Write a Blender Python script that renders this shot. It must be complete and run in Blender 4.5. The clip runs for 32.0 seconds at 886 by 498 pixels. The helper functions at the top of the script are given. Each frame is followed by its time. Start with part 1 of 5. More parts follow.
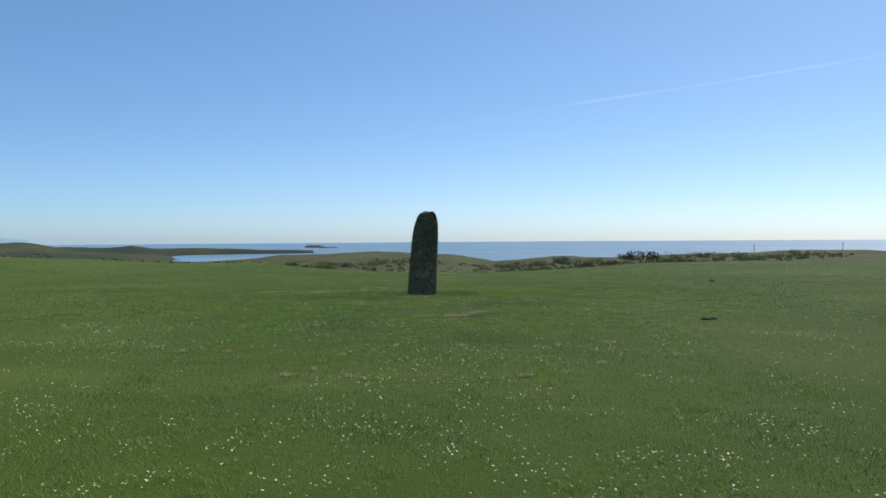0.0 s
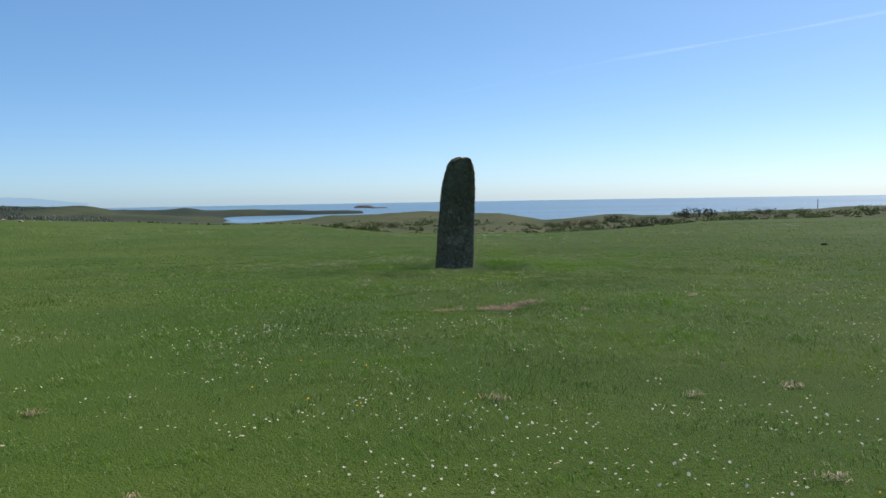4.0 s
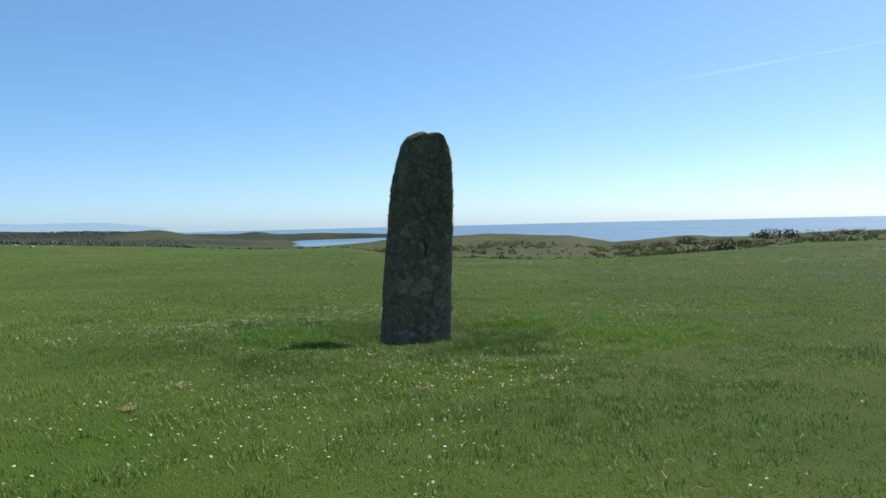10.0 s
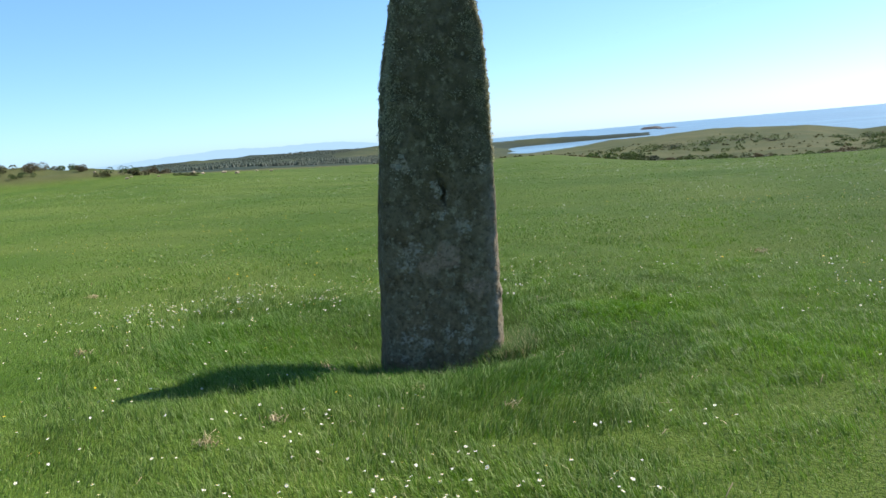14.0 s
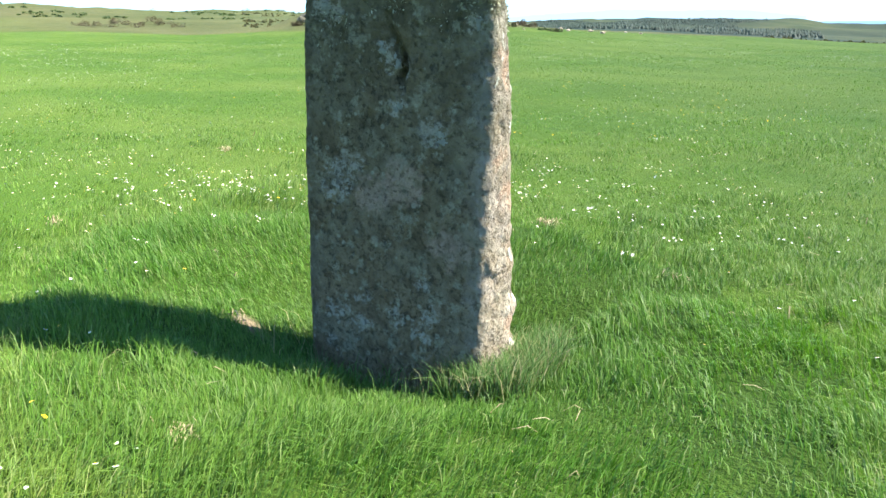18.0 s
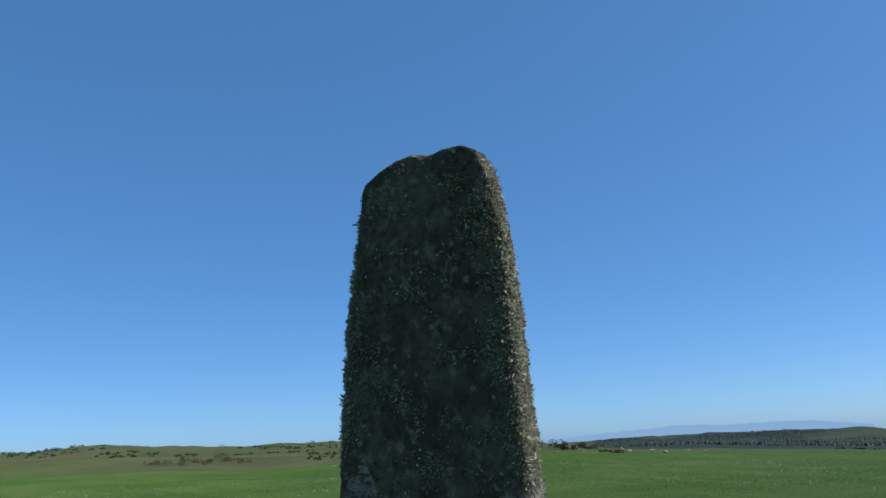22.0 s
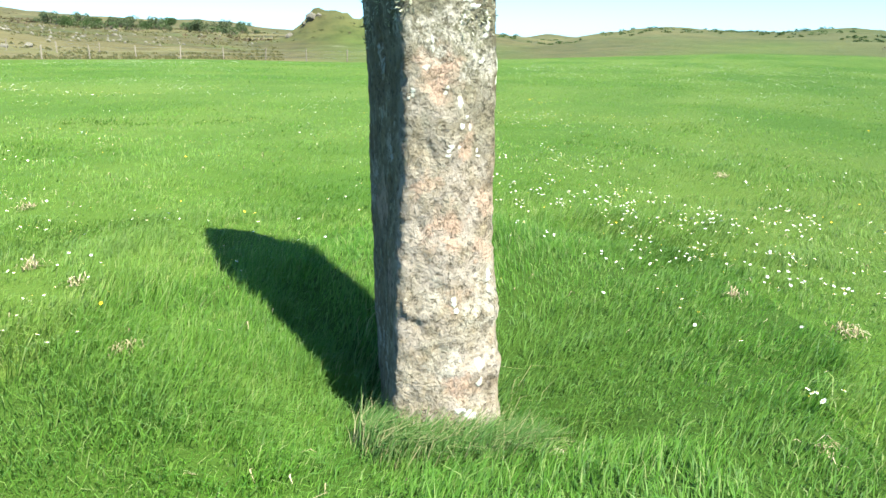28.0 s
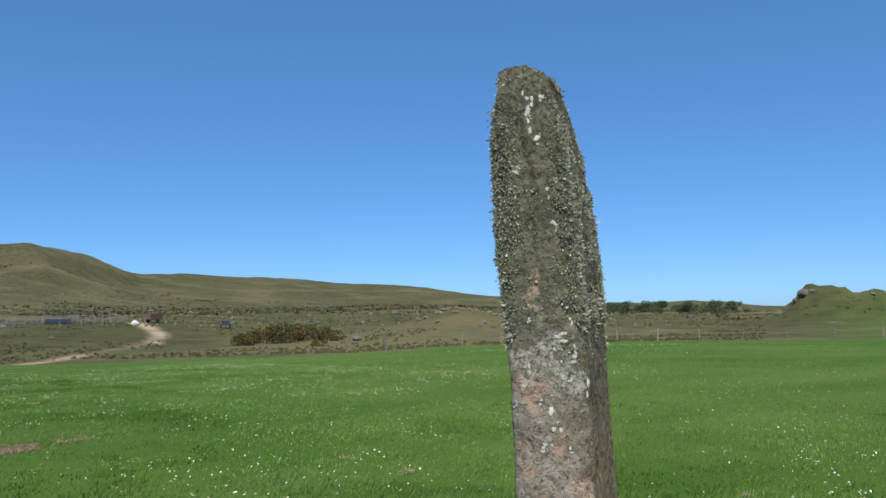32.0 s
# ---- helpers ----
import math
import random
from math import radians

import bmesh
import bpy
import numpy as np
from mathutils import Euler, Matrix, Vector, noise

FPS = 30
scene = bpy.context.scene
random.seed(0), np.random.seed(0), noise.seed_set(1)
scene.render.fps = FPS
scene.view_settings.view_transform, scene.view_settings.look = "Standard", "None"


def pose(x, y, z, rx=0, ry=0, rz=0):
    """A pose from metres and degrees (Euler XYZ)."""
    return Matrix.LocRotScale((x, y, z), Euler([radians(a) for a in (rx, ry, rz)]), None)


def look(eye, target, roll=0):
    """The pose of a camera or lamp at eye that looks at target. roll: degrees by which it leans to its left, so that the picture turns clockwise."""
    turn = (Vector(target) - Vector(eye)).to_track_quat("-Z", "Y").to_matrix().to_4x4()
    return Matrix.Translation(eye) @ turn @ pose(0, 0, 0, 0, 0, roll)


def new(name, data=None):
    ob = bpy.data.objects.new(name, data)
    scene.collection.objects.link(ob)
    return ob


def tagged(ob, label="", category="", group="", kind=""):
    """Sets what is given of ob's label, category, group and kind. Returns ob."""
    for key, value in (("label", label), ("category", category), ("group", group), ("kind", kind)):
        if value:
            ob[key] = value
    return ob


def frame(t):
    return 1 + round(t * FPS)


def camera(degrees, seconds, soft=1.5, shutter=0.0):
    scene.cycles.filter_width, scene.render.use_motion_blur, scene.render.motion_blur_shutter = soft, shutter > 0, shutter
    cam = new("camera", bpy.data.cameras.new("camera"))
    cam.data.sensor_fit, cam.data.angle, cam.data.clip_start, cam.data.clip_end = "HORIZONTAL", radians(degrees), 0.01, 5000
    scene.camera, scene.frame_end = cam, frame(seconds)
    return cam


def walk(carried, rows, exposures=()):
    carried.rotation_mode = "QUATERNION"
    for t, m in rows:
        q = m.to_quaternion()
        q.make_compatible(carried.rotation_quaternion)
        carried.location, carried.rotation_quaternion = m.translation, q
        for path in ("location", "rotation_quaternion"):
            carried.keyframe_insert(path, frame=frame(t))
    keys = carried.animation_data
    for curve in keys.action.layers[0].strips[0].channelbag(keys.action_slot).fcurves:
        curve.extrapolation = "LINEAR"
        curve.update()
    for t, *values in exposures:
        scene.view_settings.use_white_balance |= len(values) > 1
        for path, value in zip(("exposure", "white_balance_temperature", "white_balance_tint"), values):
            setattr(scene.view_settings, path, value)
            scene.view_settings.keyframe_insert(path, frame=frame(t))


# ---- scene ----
cam = camera(59.0, 32.0)
PATH = [
    (0, (0.688, -25.067, 2.055), (0.689, -23.068, 2.026), -0.4),
    (0.5, (0.776, -24.447, 2.033), (0.821, -22.449, 1.973), -0.8),
    (1, (0.856, -23.782, 2.014), (0.937, -21.784, 1.955), -0.4),
    (1.5, (0.908, -22.983, 2.007), (0.972, -20.985, 1.959), -0.9),
    (2, (0.928, -22.200, 1.999), (0.954, -20.200, 1.963), -0.2),
    (2.5, (0.911, -21.282, 1.983), (0.812, -19.285, 1.950), -0.6),
    (3, (0.899, -20.439, 1.966), (0.778, -18.443, 1.913), -0.6),
    (3.5, (0.917, -19.686, 1.958), (0.785, -17.693, 1.869), -0.9),
    (5.5, (1.006, -16.739, 1.850), (0.918, -14.753, 1.636), -1.3),
    (6, (1.032, -15.945, 1.849), (0.914, -13.958, 1.655), -1.6),
    (6.5, (1.067, -15.174, 1.822), (0.936, -13.186, 1.639), -1.8),
    (7, (1.193, -14.391, 1.824), (1.053, -12.404, 1.643), -2.3),
    (7.5, (1.328, -13.723, 1.779), (1.181, -11.735, 1.611), -3.1),
    (8, (1.562, -12.986, 1.756), (1.394, -10.999, 1.612), -3.4),
    (8.5, (1.688, -12.338, 1.720), (1.527, -10.351, 1.566), -2.3),
    (9, (1.802, -11.638, 1.724), (1.633, -9.651, 1.569), -2.0),
    (9.5, (1.905, -10.961, 1.716), (1.657, -8.979, 1.613), -2.1),
    (10, (1.930, -10.023, 1.728), (1.634, -8.047, 1.658), -1.4),
    (10.5, (2.015, -9.331, 1.754), (1.624, -7.371, 1.708), -0.8),
    (11, (2.108, -8.561, 1.762), (1.713, -6.601, 1.723), -0.9),
    (11.5, (2.182, -7.908, 1.658), (1.767, -5.952, 1.627), -1.2),
    (12, (2.221, -7.229, 1.681), (1.733, -5.293, 1.569), -1.8),
    (12.5, (2.266, -6.650, 1.663), (1.717, -4.733, 1.509), -2.9),
    (13, (2.349, -6.111, 1.747), (1.665, -4.242, 1.548), -4.1),
    (13.5, (2.423, -5.600, 1.766), (1.683, -3.757, 1.532), -4.6),
    (15.5, (2.956, -3.646, 1.658), (1.764, -2.097, 1.234), -4.5),
    (16, (2.923, -3.120, 1.615), (1.707, -1.601, 1.153), -1.8),
    (16.5, (2.935, -2.664, 1.629), (1.693, -1.188, 1.102), -0.9),
    (17, (2.894, -2.258, 1.592), (1.537, -0.899, 1.033), -0.9),
    (17.5, (2.758, -1.937, 1.534), (1.324, -0.667, 0.959), -1.0),
    (18, (2.744, -1.685, 1.532), (1.226, -0.508, 0.972), -0.7),
    (18.5, (2.768, -1.577, 1.516), (1.182, -0.465, 1.014), -0.9),
    (19, (2.727, -1.564, 1.540), (1.121, -0.468, 1.071), -1.5),
    (19.5, (2.683, -1.549, 1.587), (1.095, -0.408, 1.165), -1.2),
    (20, (2.695, -1.535, 1.661), (1.069, -0.380, 1.510), -1.3),
    (20.5, (2.716, -1.578, 1.707), (1.086, -0.424, 1.816), -1.6),
    (21, (2.734, -1.569, 1.700), (1.102, -0.444, 1.964), -2.1),
    (21.5, (2.730, -1.620, 1.698), (1.133, -0.482, 2.092), -2.6),
    (22, (2.760, -1.559, 1.728), (1.165, -0.465, 2.217), -3.1),
    (22.5, (2.754, -1.572, 1.701), (1.169, -0.471, 2.225), -3.4),
    (23, (2.775, -1.523, 1.717), (1.158, -0.438, 2.172), -3.6),
    (23.5, (2.760, -1.521, 1.674), (1.149, -0.385, 2.011), -4.1),
    (24, (2.745, -1.360, 1.630), (1.114, -0.210, 1.752), -4.2),
    (24.5, (2.663, -0.906, 1.536), (0.972, 0.150, 1.366), -4.8),
    (25, (2.696, -0.528, 1.489), (0.935, 0.341, 1.110), -5.5),
    (25.5, (2.665, -0.176, 1.458), (0.819, 0.426, 0.978), -5.9),
    (26, (2.538, 0.096, 1.462), (0.643, 0.461, 0.937), -3.6),
    (26.5, (2.551, 0.427, 1.451), (0.614, 0.425, 0.954), -0.4),
    (28.5, (3.041, 1.300, 1.479), (1.198, 0.654, 1.050), 0.4),
    (29, (3.164, 1.484, 1.504), (1.318, 0.758, 1.250), 0.1),
    (29.5, (3.294, 1.705, 1.532), (1.454, 0.942, 1.353), -0.4),
    (30, (3.261, 1.983, 1.574), (1.492, 1.053, 1.491), -0.5),
    (30.5, (3.279, 2.180, 1.599), (1.610, 1.079, 1.603), -0.3),
    (31, (3.302, 2.441, 1.642), (1.745, 1.189, 1.717), -0.8),
    (31.5, (3.184, 2.673, 1.659), (1.759, 1.277, 1.802), -0.6),
    (32, (2.972, 2.848, 1.665), (1.713, 1.305, 1.858), -1.2),
]
EXPOSURE = [(0, 0.48, 7100, 8), (3.5, 0.48, 7100, 8), (5.5, 0.98, 7100, 8), (9, 1.0, 7100, 8), (10, 0.75, 7100, 8), (11.5, 0.62, 7100, 8), (12.5, 0.77, 7100, 8), (13.5, 1.03, 7100, 8), (15.5, 1.85, 6800, 2), (17, 2.1, 6700, 2), (19, 2.15, 6700, 2), (19.6, 2.07, 6700, 2), (20, 1.95, 6400, 2), (20.5, 1.48, 6100, 6), (21, 0.92, 6000, 6), (22, 0.30, 5950, 6), (23, 0.13, 5950, 6), (24, 0.30, 6000, 6), (24.6, 0.72, 6200, 6), (25, 1.18, 6500, 2), (25.6, 1.58, 6600, 0), (26.5, 1.90, 6450, -2), (28.5, 1.84, 6250, -3), (29, 1.60, 6150, -3), (29.5, 1.22, 6100, 4), (30, 0.93, 6050, 6), (31, 0.52, 6000, 6), (32, 0.33, 6000, 6)]
walk(cam, [(t, look(eye, target, roll)) for t, eye, target, roll in PATH], EXPOSURE)

# ---- light: clear sky, one sun to the right and ahead of the first view ----
SUN_EL, SUN_DIR = radians(49), Vector((0.663, 0.749, 0)).normalized()
world = bpy.data.worlds.new("clear_sky")
scene.world = world
world.use_nodes = True
wn = world.node_tree.nodes
sky = wn.new("ShaderNodeTexSky")
sky.sky_type, sky.sun_disc = "NISHITA", False
sky.sun_elevation, sky.sun_rotation = SUN_EL, math.atan2(SUN_DIR.x, SUN_DIR.y)
sky.altitude, sky.air_density, sky.dust_density, sky.ozone_density = 30, 0.58, 0.65, 2.8
deep = wn.new("ShaderNodeHueSaturation")
deep.inputs["Saturation"].default_value = 1.12
world.node_tree.links.new(sky.outputs[0], deep.inputs["Color"])
clear = wn.new("ShaderNodeMix")
clear.data_type, clear.blend_type = "RGBA", "MULTIPLY"
clear.inputs[0].default_value, clear.inputs[7].default_value = 1.0, (0.88, 0.98, 1.06, 1)
haze = wn.new("ShaderNodeMix")
haze.data_type = "RGBA"
haze.inputs[0].default_value, haze.inputs[7].default_value = 0.31, (1.15, 2.7, 4.8, 1)
world.node_tree.links.new(deep.outputs[0], haze.inputs[6])
world.node_tree.links.new(haze.outputs[2], clear.inputs[6])
world.node_tree.links.new(clear.outputs[2], wn["Background"].inputs[0])
wn["Background"].inputs[1].default_value = 0.112
sun = new("sun", bpy.data.lights.new("sun", "SUN"))
sun.data.energy, sun.data.angle, sun.data.color = 5.0, radians(0.53), (1.0, 0.96, 0.89)
toward = SUN_DIR * math.cos(SUN_EL) + Vector((0, 0, math.sin(SUN_EL)))
sun.matrix_world = look(toward * 50, (0, 0, 0))


# ---- node helpers ----
class Mat:
    """A node material with short calls for mixing noises into colours."""

    def __init__(self, name, rough=0.8, spec=0.3):
        self.m = bpy.data.materials.new(name)
        self.m.use_nodes = True
        self.t = self.m.node_tree
        self.b = self.t.nodes["Principled BSDF"]
        self.b.inputs["Roughness"].default_value = rough
        self.b.inputs["Specular IOR Level"].default_value = spec
        self.b.inputs["Diffuse Roughness"].default_value = 0.75
        self.co = self.t.nodes.new("ShaderNodeTexCoord").outputs["Object"]

    def put(self, a, b):
        self.t.links.new(a, b)

    def noise(self, scale, detail=4, rough=0.55, stretch=None, seed=0.0):
        n = self.t.nodes.new("ShaderNodeTexNoise")
        n.inputs["Scale"].default_value, n.inputs["Detail"].default_value, n.inputs["Roughness"].default_value = scale, detail, rough
        p = self.t.nodes.new("ShaderNodeMapping")
        p.inputs["Location"].default_value = (seed, seed * 1.7, seed * 0.3)
        p.inputs["Scale"].default_value = stretch or (1, 1, 1)
        self.put(self.co, p.inputs[0])
        self.put(p.outputs[0], n.inputs["Vector"])
        return n.outputs["Fac"]

    def spots(self, scale, feature="F1", seed=0.0):
        n = self.t.nodes.new("ShaderNodeTexVoronoi")
        n.inputs["Scale"].default_value, n.feature = scale, feature
        p = self.t.nodes.new("ShaderNodeMapping")
        p.inputs["Location"].default_value = (seed, seed, seed)
        self.put(self.co, p.inputs[0])
        self.put(p.outputs[0], n.inputs["Vector"])
        return n.outputs["Distance"]

    def island(self):
        return self.t.nodes.new("ShaderNodeNewGeometry").outputs["Random Per Island"]

    def near_stone(self):
        """1 in the ungrazed turf round the stone, 0 out in the field."""
        p = self.t.nodes.new("ShaderNodeMapping")
        p.inputs["Location"].default_value, p.inputs["Scale"].default_value = (0.069, -0.116, 0), (0.345, 0.465, 0)
        n = self.t.nodes.new("ShaderNodeVectorMath")
        n.operation = "LENGTH"
        self.put(self.co, p.inputs[0])
        self.put(p.outputs[0], n.inputs[0])
        wobble = self.maths("ADD", n.outputs["Value"], self.maths("MULTIPLY", self.noise(1.3, 4, seed=51), 0.5))
        return self.ramp(wobble, (0.0, 1.0), (1.05, 1.0), (1.40, 0.0))

    def each(self):
        return self.t.nodes.new("ShaderNodeObjectInfo").outputs["Random"]

    def attr(self, name):
        n = self.t.nodes.new("ShaderNodeAttribute")
        n.attribute_name = name
        return n.outputs["Fac"]

    def ramp(self, fac, *stops):
        r = self.t.nodes.new("ShaderNodeValToRGB")
        e = r.color_ramp.elements
        while len(e) < len(stops):
            e.new(0.5)
        for el, (pos, col) in zip(e, stops):
            el.position = pos
            el.color = (*col, 1) if isinstance(col, tuple) else (col, col, col, 1)
        self.put(fac, r.inputs[0])
        return r.outputs[0]

    def mix(self, fac, a, b, how="MIX"):
        n = self.t.nodes.new("ShaderNodeMix")
        n.data_type, n.blend_type = "RGBA", how
        for sock, v in ((n.inputs[0], fac), (n.inputs[6], a), (n.inputs[7], b)):
            if isinstance(v, bpy.types.NodeSocket):
                self.put(v, sock)
            elif isinstance(v, tuple):
                sock.default_value = (*v, 1)
            else:
                sock.default_value = v
        return n.outputs[2]

    def maths(self, op, a, b=0.0):
        n = self.t.nodes.new("ShaderNodeMath")
        n.operation = op
        for sock, v in zip(n.inputs, (a, b)):
            if isinstance(v, bpy.types.NodeSocket):
                self.put(v, sock)
            else:
                sock.default_value = v
        return n.outputs[0]

    def colour(self, c):
        if isinstance(c, tuple):
            self.b.inputs["Base Color"].default_value = (*c, 1)
        else:
            self.put(c, self.b.inputs["Base Color"])
        return self

    def bump(self, height, strength=0.5, dist=0.02):
        n = self.t.nodes.new("ShaderNodeBump")
        n.inputs["Strength"].default_value, n.inputs["Distance"].default_value = strength, dist
        self.put(height, n.inputs["Height"])
        self.put(n.outputs[0], self.b.inputs["Normal"])
        return self

    def leafy(self, colour, share=0.35):
        """Lets part of the light through, as thin leaves do."""
        tr = self.t.nodes.new("ShaderNodeBsdfTranslucent")
        mx = self.t.nodes.new("ShaderNodeMixShader")
        mx.inputs[0].default_value = share
        self.put(colour, tr.inputs[0])
        self.put(self.b.outputs[0], mx.inputs[1])
        self.put(tr.outputs[0], mx.inputs[2])
        self.put(mx.outputs[0], self.t.nodes["Material Output"].inputs[0])
        return self


# ---- materials ----
def ground_material():
    m = Mat("turf_and_moor", 0.95, 0.1)
    fine, mid, wide, huge = m.noise(60, 3), m.noise(3.0, 4), m.noise(0.22, 4), m.noise(0.011, 5, 0.62)
    turf = m.mix(mid, (0.033, 0.073, 0.008), (0.069, 0.128, 0.013))
    turf = m.mix(m.ramp(wide, (0.38, 0.0), (0.66, 0.75)), turf, (0.098, 0.136, 0.025))
    turf = m.mix(m.ramp(fine, (0.45, 0.0), (0.8, 0.4)), turf, (0.096, 0.100, 0.027))
    turf = m.mix(m.ramp(m.noise(0.085, 5, 0.65, (1.0, 0.55, 1), 44), (0.46, 0.0), (0.62, 0.5)), turf, (0.112, 0.148, 0.034))
    blade = m.noise(170, 3, 0.6, (1.0, 0.35, 1.0), 33)
    turf = m.mix(m.ramp(blade, (0.35, 0.65), (0.55, 0.0)), turf, (0.020, 0.040, 0.005))
    streak = m.noise(0.30, 4, 0.6, (0.22, 1.0, 1), 12)
    turf = m.mix(m.ramp(streak, (0.46, 0.0), (0.62, 0.55)), turf, (0.038, 0.077, 0.009))
    moor = m.mix(m.ramp(huge, (0.36, 0.0), (0.62, 1.0)), (0.060, 0.052, 0.021), (0.106, 0.084, 0.037))
    moor = m.mix(m.ramp(m.noise(0.05, 5, 0.65, seed=3), (0.46, 0.0), (0.64, 0.8)), moor, (0.066, 0.076, 0.024))
    moor = m.mix(m.ramp(m.noise(0.22, 5, 0.72, seed=9), (0.48, 0.0), (0.62, 0.85)), moor, (0.034, 0.030, 0.015))
    moor = m.mix(m.ramp(m.noise(0.12, 5, 0.7, seed=5), (0.64, 0.0), (0.70, 0.7)), moor, (0.20, 0.175, 0.12))
    moor = m.mix(m.ramp(m.noise(0.016, 5, 0.6, seed=71), (0.50, 0.0), (0.62, 0.5)), moor, (0.145, 0.118, 0.055))
    wood = m.mix(m.noise(0.05, 4), (0.018, 0.028, 0.021), (0.028, 0.042, 0.031))
    sand = m.mix(m.noise(2.0, 4), (0.23, 0.165, 0.10), (0.33, 0.255, 0.165))
    moor = m.mix(m.ramp(m.noise(0.03, 6, 0.75, (1, 1, 3), 15), (0.55, 0.0), (0.66, 0.75)), moor, (0.030, 0.030, 0.016))
    moor = m.mix(0.16, moor, (0.022, 0.024, 0.010))
    c = m.mix(m.attr("moor"), turf, moor)
    dune = m.mix(m.ramp(m.noise(0.035, 5, 0.65, seed=7), (0.40, 0.0), (0.62, 1.0)), (0.052, 0.064, 0.022), (0.092, 0.092, 0.038))
    dune = m.mix(m.ramp(m.noise(0.16, 5, 0.7, seed=19), (0.54, 0.0), (0.70, 0.5)), dune, (0.036, 0.048, 0.017))
    c = m.mix(m.attr("dune"), c, dune)
    c = m.mix(m.attr("wood"), c, wood)
    c = m.mix(m.attr("sand"), c, sand)
    # lush turf round the stone; shade between its blades is put into the colour
    c = m.mix(m.maths("MULTIPLY", m.near_stone(), 0.75), c, m.mix(mid, (0.016, 0.034, 0.005), (0.036, 0.070, 0.008)))
    soil = m.mix(m.noise(25, 5), (0.11, 0.080, 0.052), (0.27, 0.20, 0.13))
    c = m.mix(m.attr("bare"), c, soil)
    m.colour(c)
    return m.bump(m.maths("ADD", m.maths("MULTIPLY", mid, 0.6), fine), 0.6, 0.05).m


def grass_material():
    m = Mat("grass_blades", 0.5, 0.17)
    base = m.ramp(m.island(), (0.0, (0.012, 0.046, 0.004)), (0.40, (0.050, 0.148, 0.010)), (0.72, (0.120, 0.268, 0.024)), (0.88, (0.225, 0.345, 0.070)), (1.0, (0.44, 0.41, 0.20)))
    wide = m.ramp(m.noise(0.22, 4), (0.35, 0.0), (0.68, 0.8))
    c = m.mix(wide, base, m.mix(0.55, base, (0.148, 0.192, 0.040)))
    c = m.mix(m.ramp(m.noise(0.75, 5, 0.65, seed=14), (0.50, 0.0), (0.66, 0.5)), c, (0.046, 0.100, 0.016))
    c = m.mix(m.ramp(m.noise(1.6, 4, 0.6, seed=24), (0.58, 0.0), (0.74, 0.3)), c, (0.152, 0.160, 0.048))
    c = m.mix(m.ramp(m.noise(0.42, 5, 0.6, seed=77), (0.48, 0.0), (0.60, 0.6)), c, (0.135, 0.215, 0.050))
    c = m.mix(m.ramp(m.noise(5.0, 4, 0.65, seed=37), (0.52, 0.0), (0.66, 0.6)), c, (0.030, 0.078, 0.010))
    c = m.mix(m.ramp(m.noise(7.0, 4, 0.65, seed=38), (0.56, 0.0), (0.68, 0.5)), c, (0.20, 0.26, 0.060))
    grazed = m.mix(m.maths("MULTIPLY", m.ramp(m.noise(0.5, 5, 0.65, seed=61), (0.3, 0.25), (0.7, 1.0)), 0.5), c, m.mix(0.5, c, (0.140, 0.185, 0.035)))
    c = m.mix(m.near_stone(), grazed, m.mix(0.35, c, (0.045, 0.135, 0.010)))
    m.colour(m.mix(0.08, c, (0.160, 0.190, 0.060)))
    return m.leafy(m.mix(0.5, c, (0.115, 0.285, 0.008)), 0.27).m


def plain(name, a, b, scale=8.0, rough=0.8, spec=0.3, strength=0.3, dist=0.01, each=0.0):
    m = Mat(name, rough, spec)
    f = m.noise(scale, 5)
    c = m.mix(m.ramp(f, (0.3, 0.0), (0.7, 1.0)), a, b)
    c = m.mix(m.ramp(m.noise(scale * 0.13, 3, seed=4), (0.3, 0.0), (0.75, 0.35)), c, tuple(v * 0.55 for v in a))
    if each:
        c = m.mix(m.maths("MULTIPLY", m.each(), each), c, tuple(min(1, v * 1.7) for v in b))
    m.colour(c)
    return m.bump(m.noise(scale * 4, 4), strength, dist).m


def leaf_material(name, a, b, tip=None, share=0.25):
    m = Mat(name, 0.6, 0.2)
    c = m.ramp(m.island(), (0.0, a), (0.75, b), (1.0, tip or b))
    m.colour(c)
    return m.leafy(c, share).m


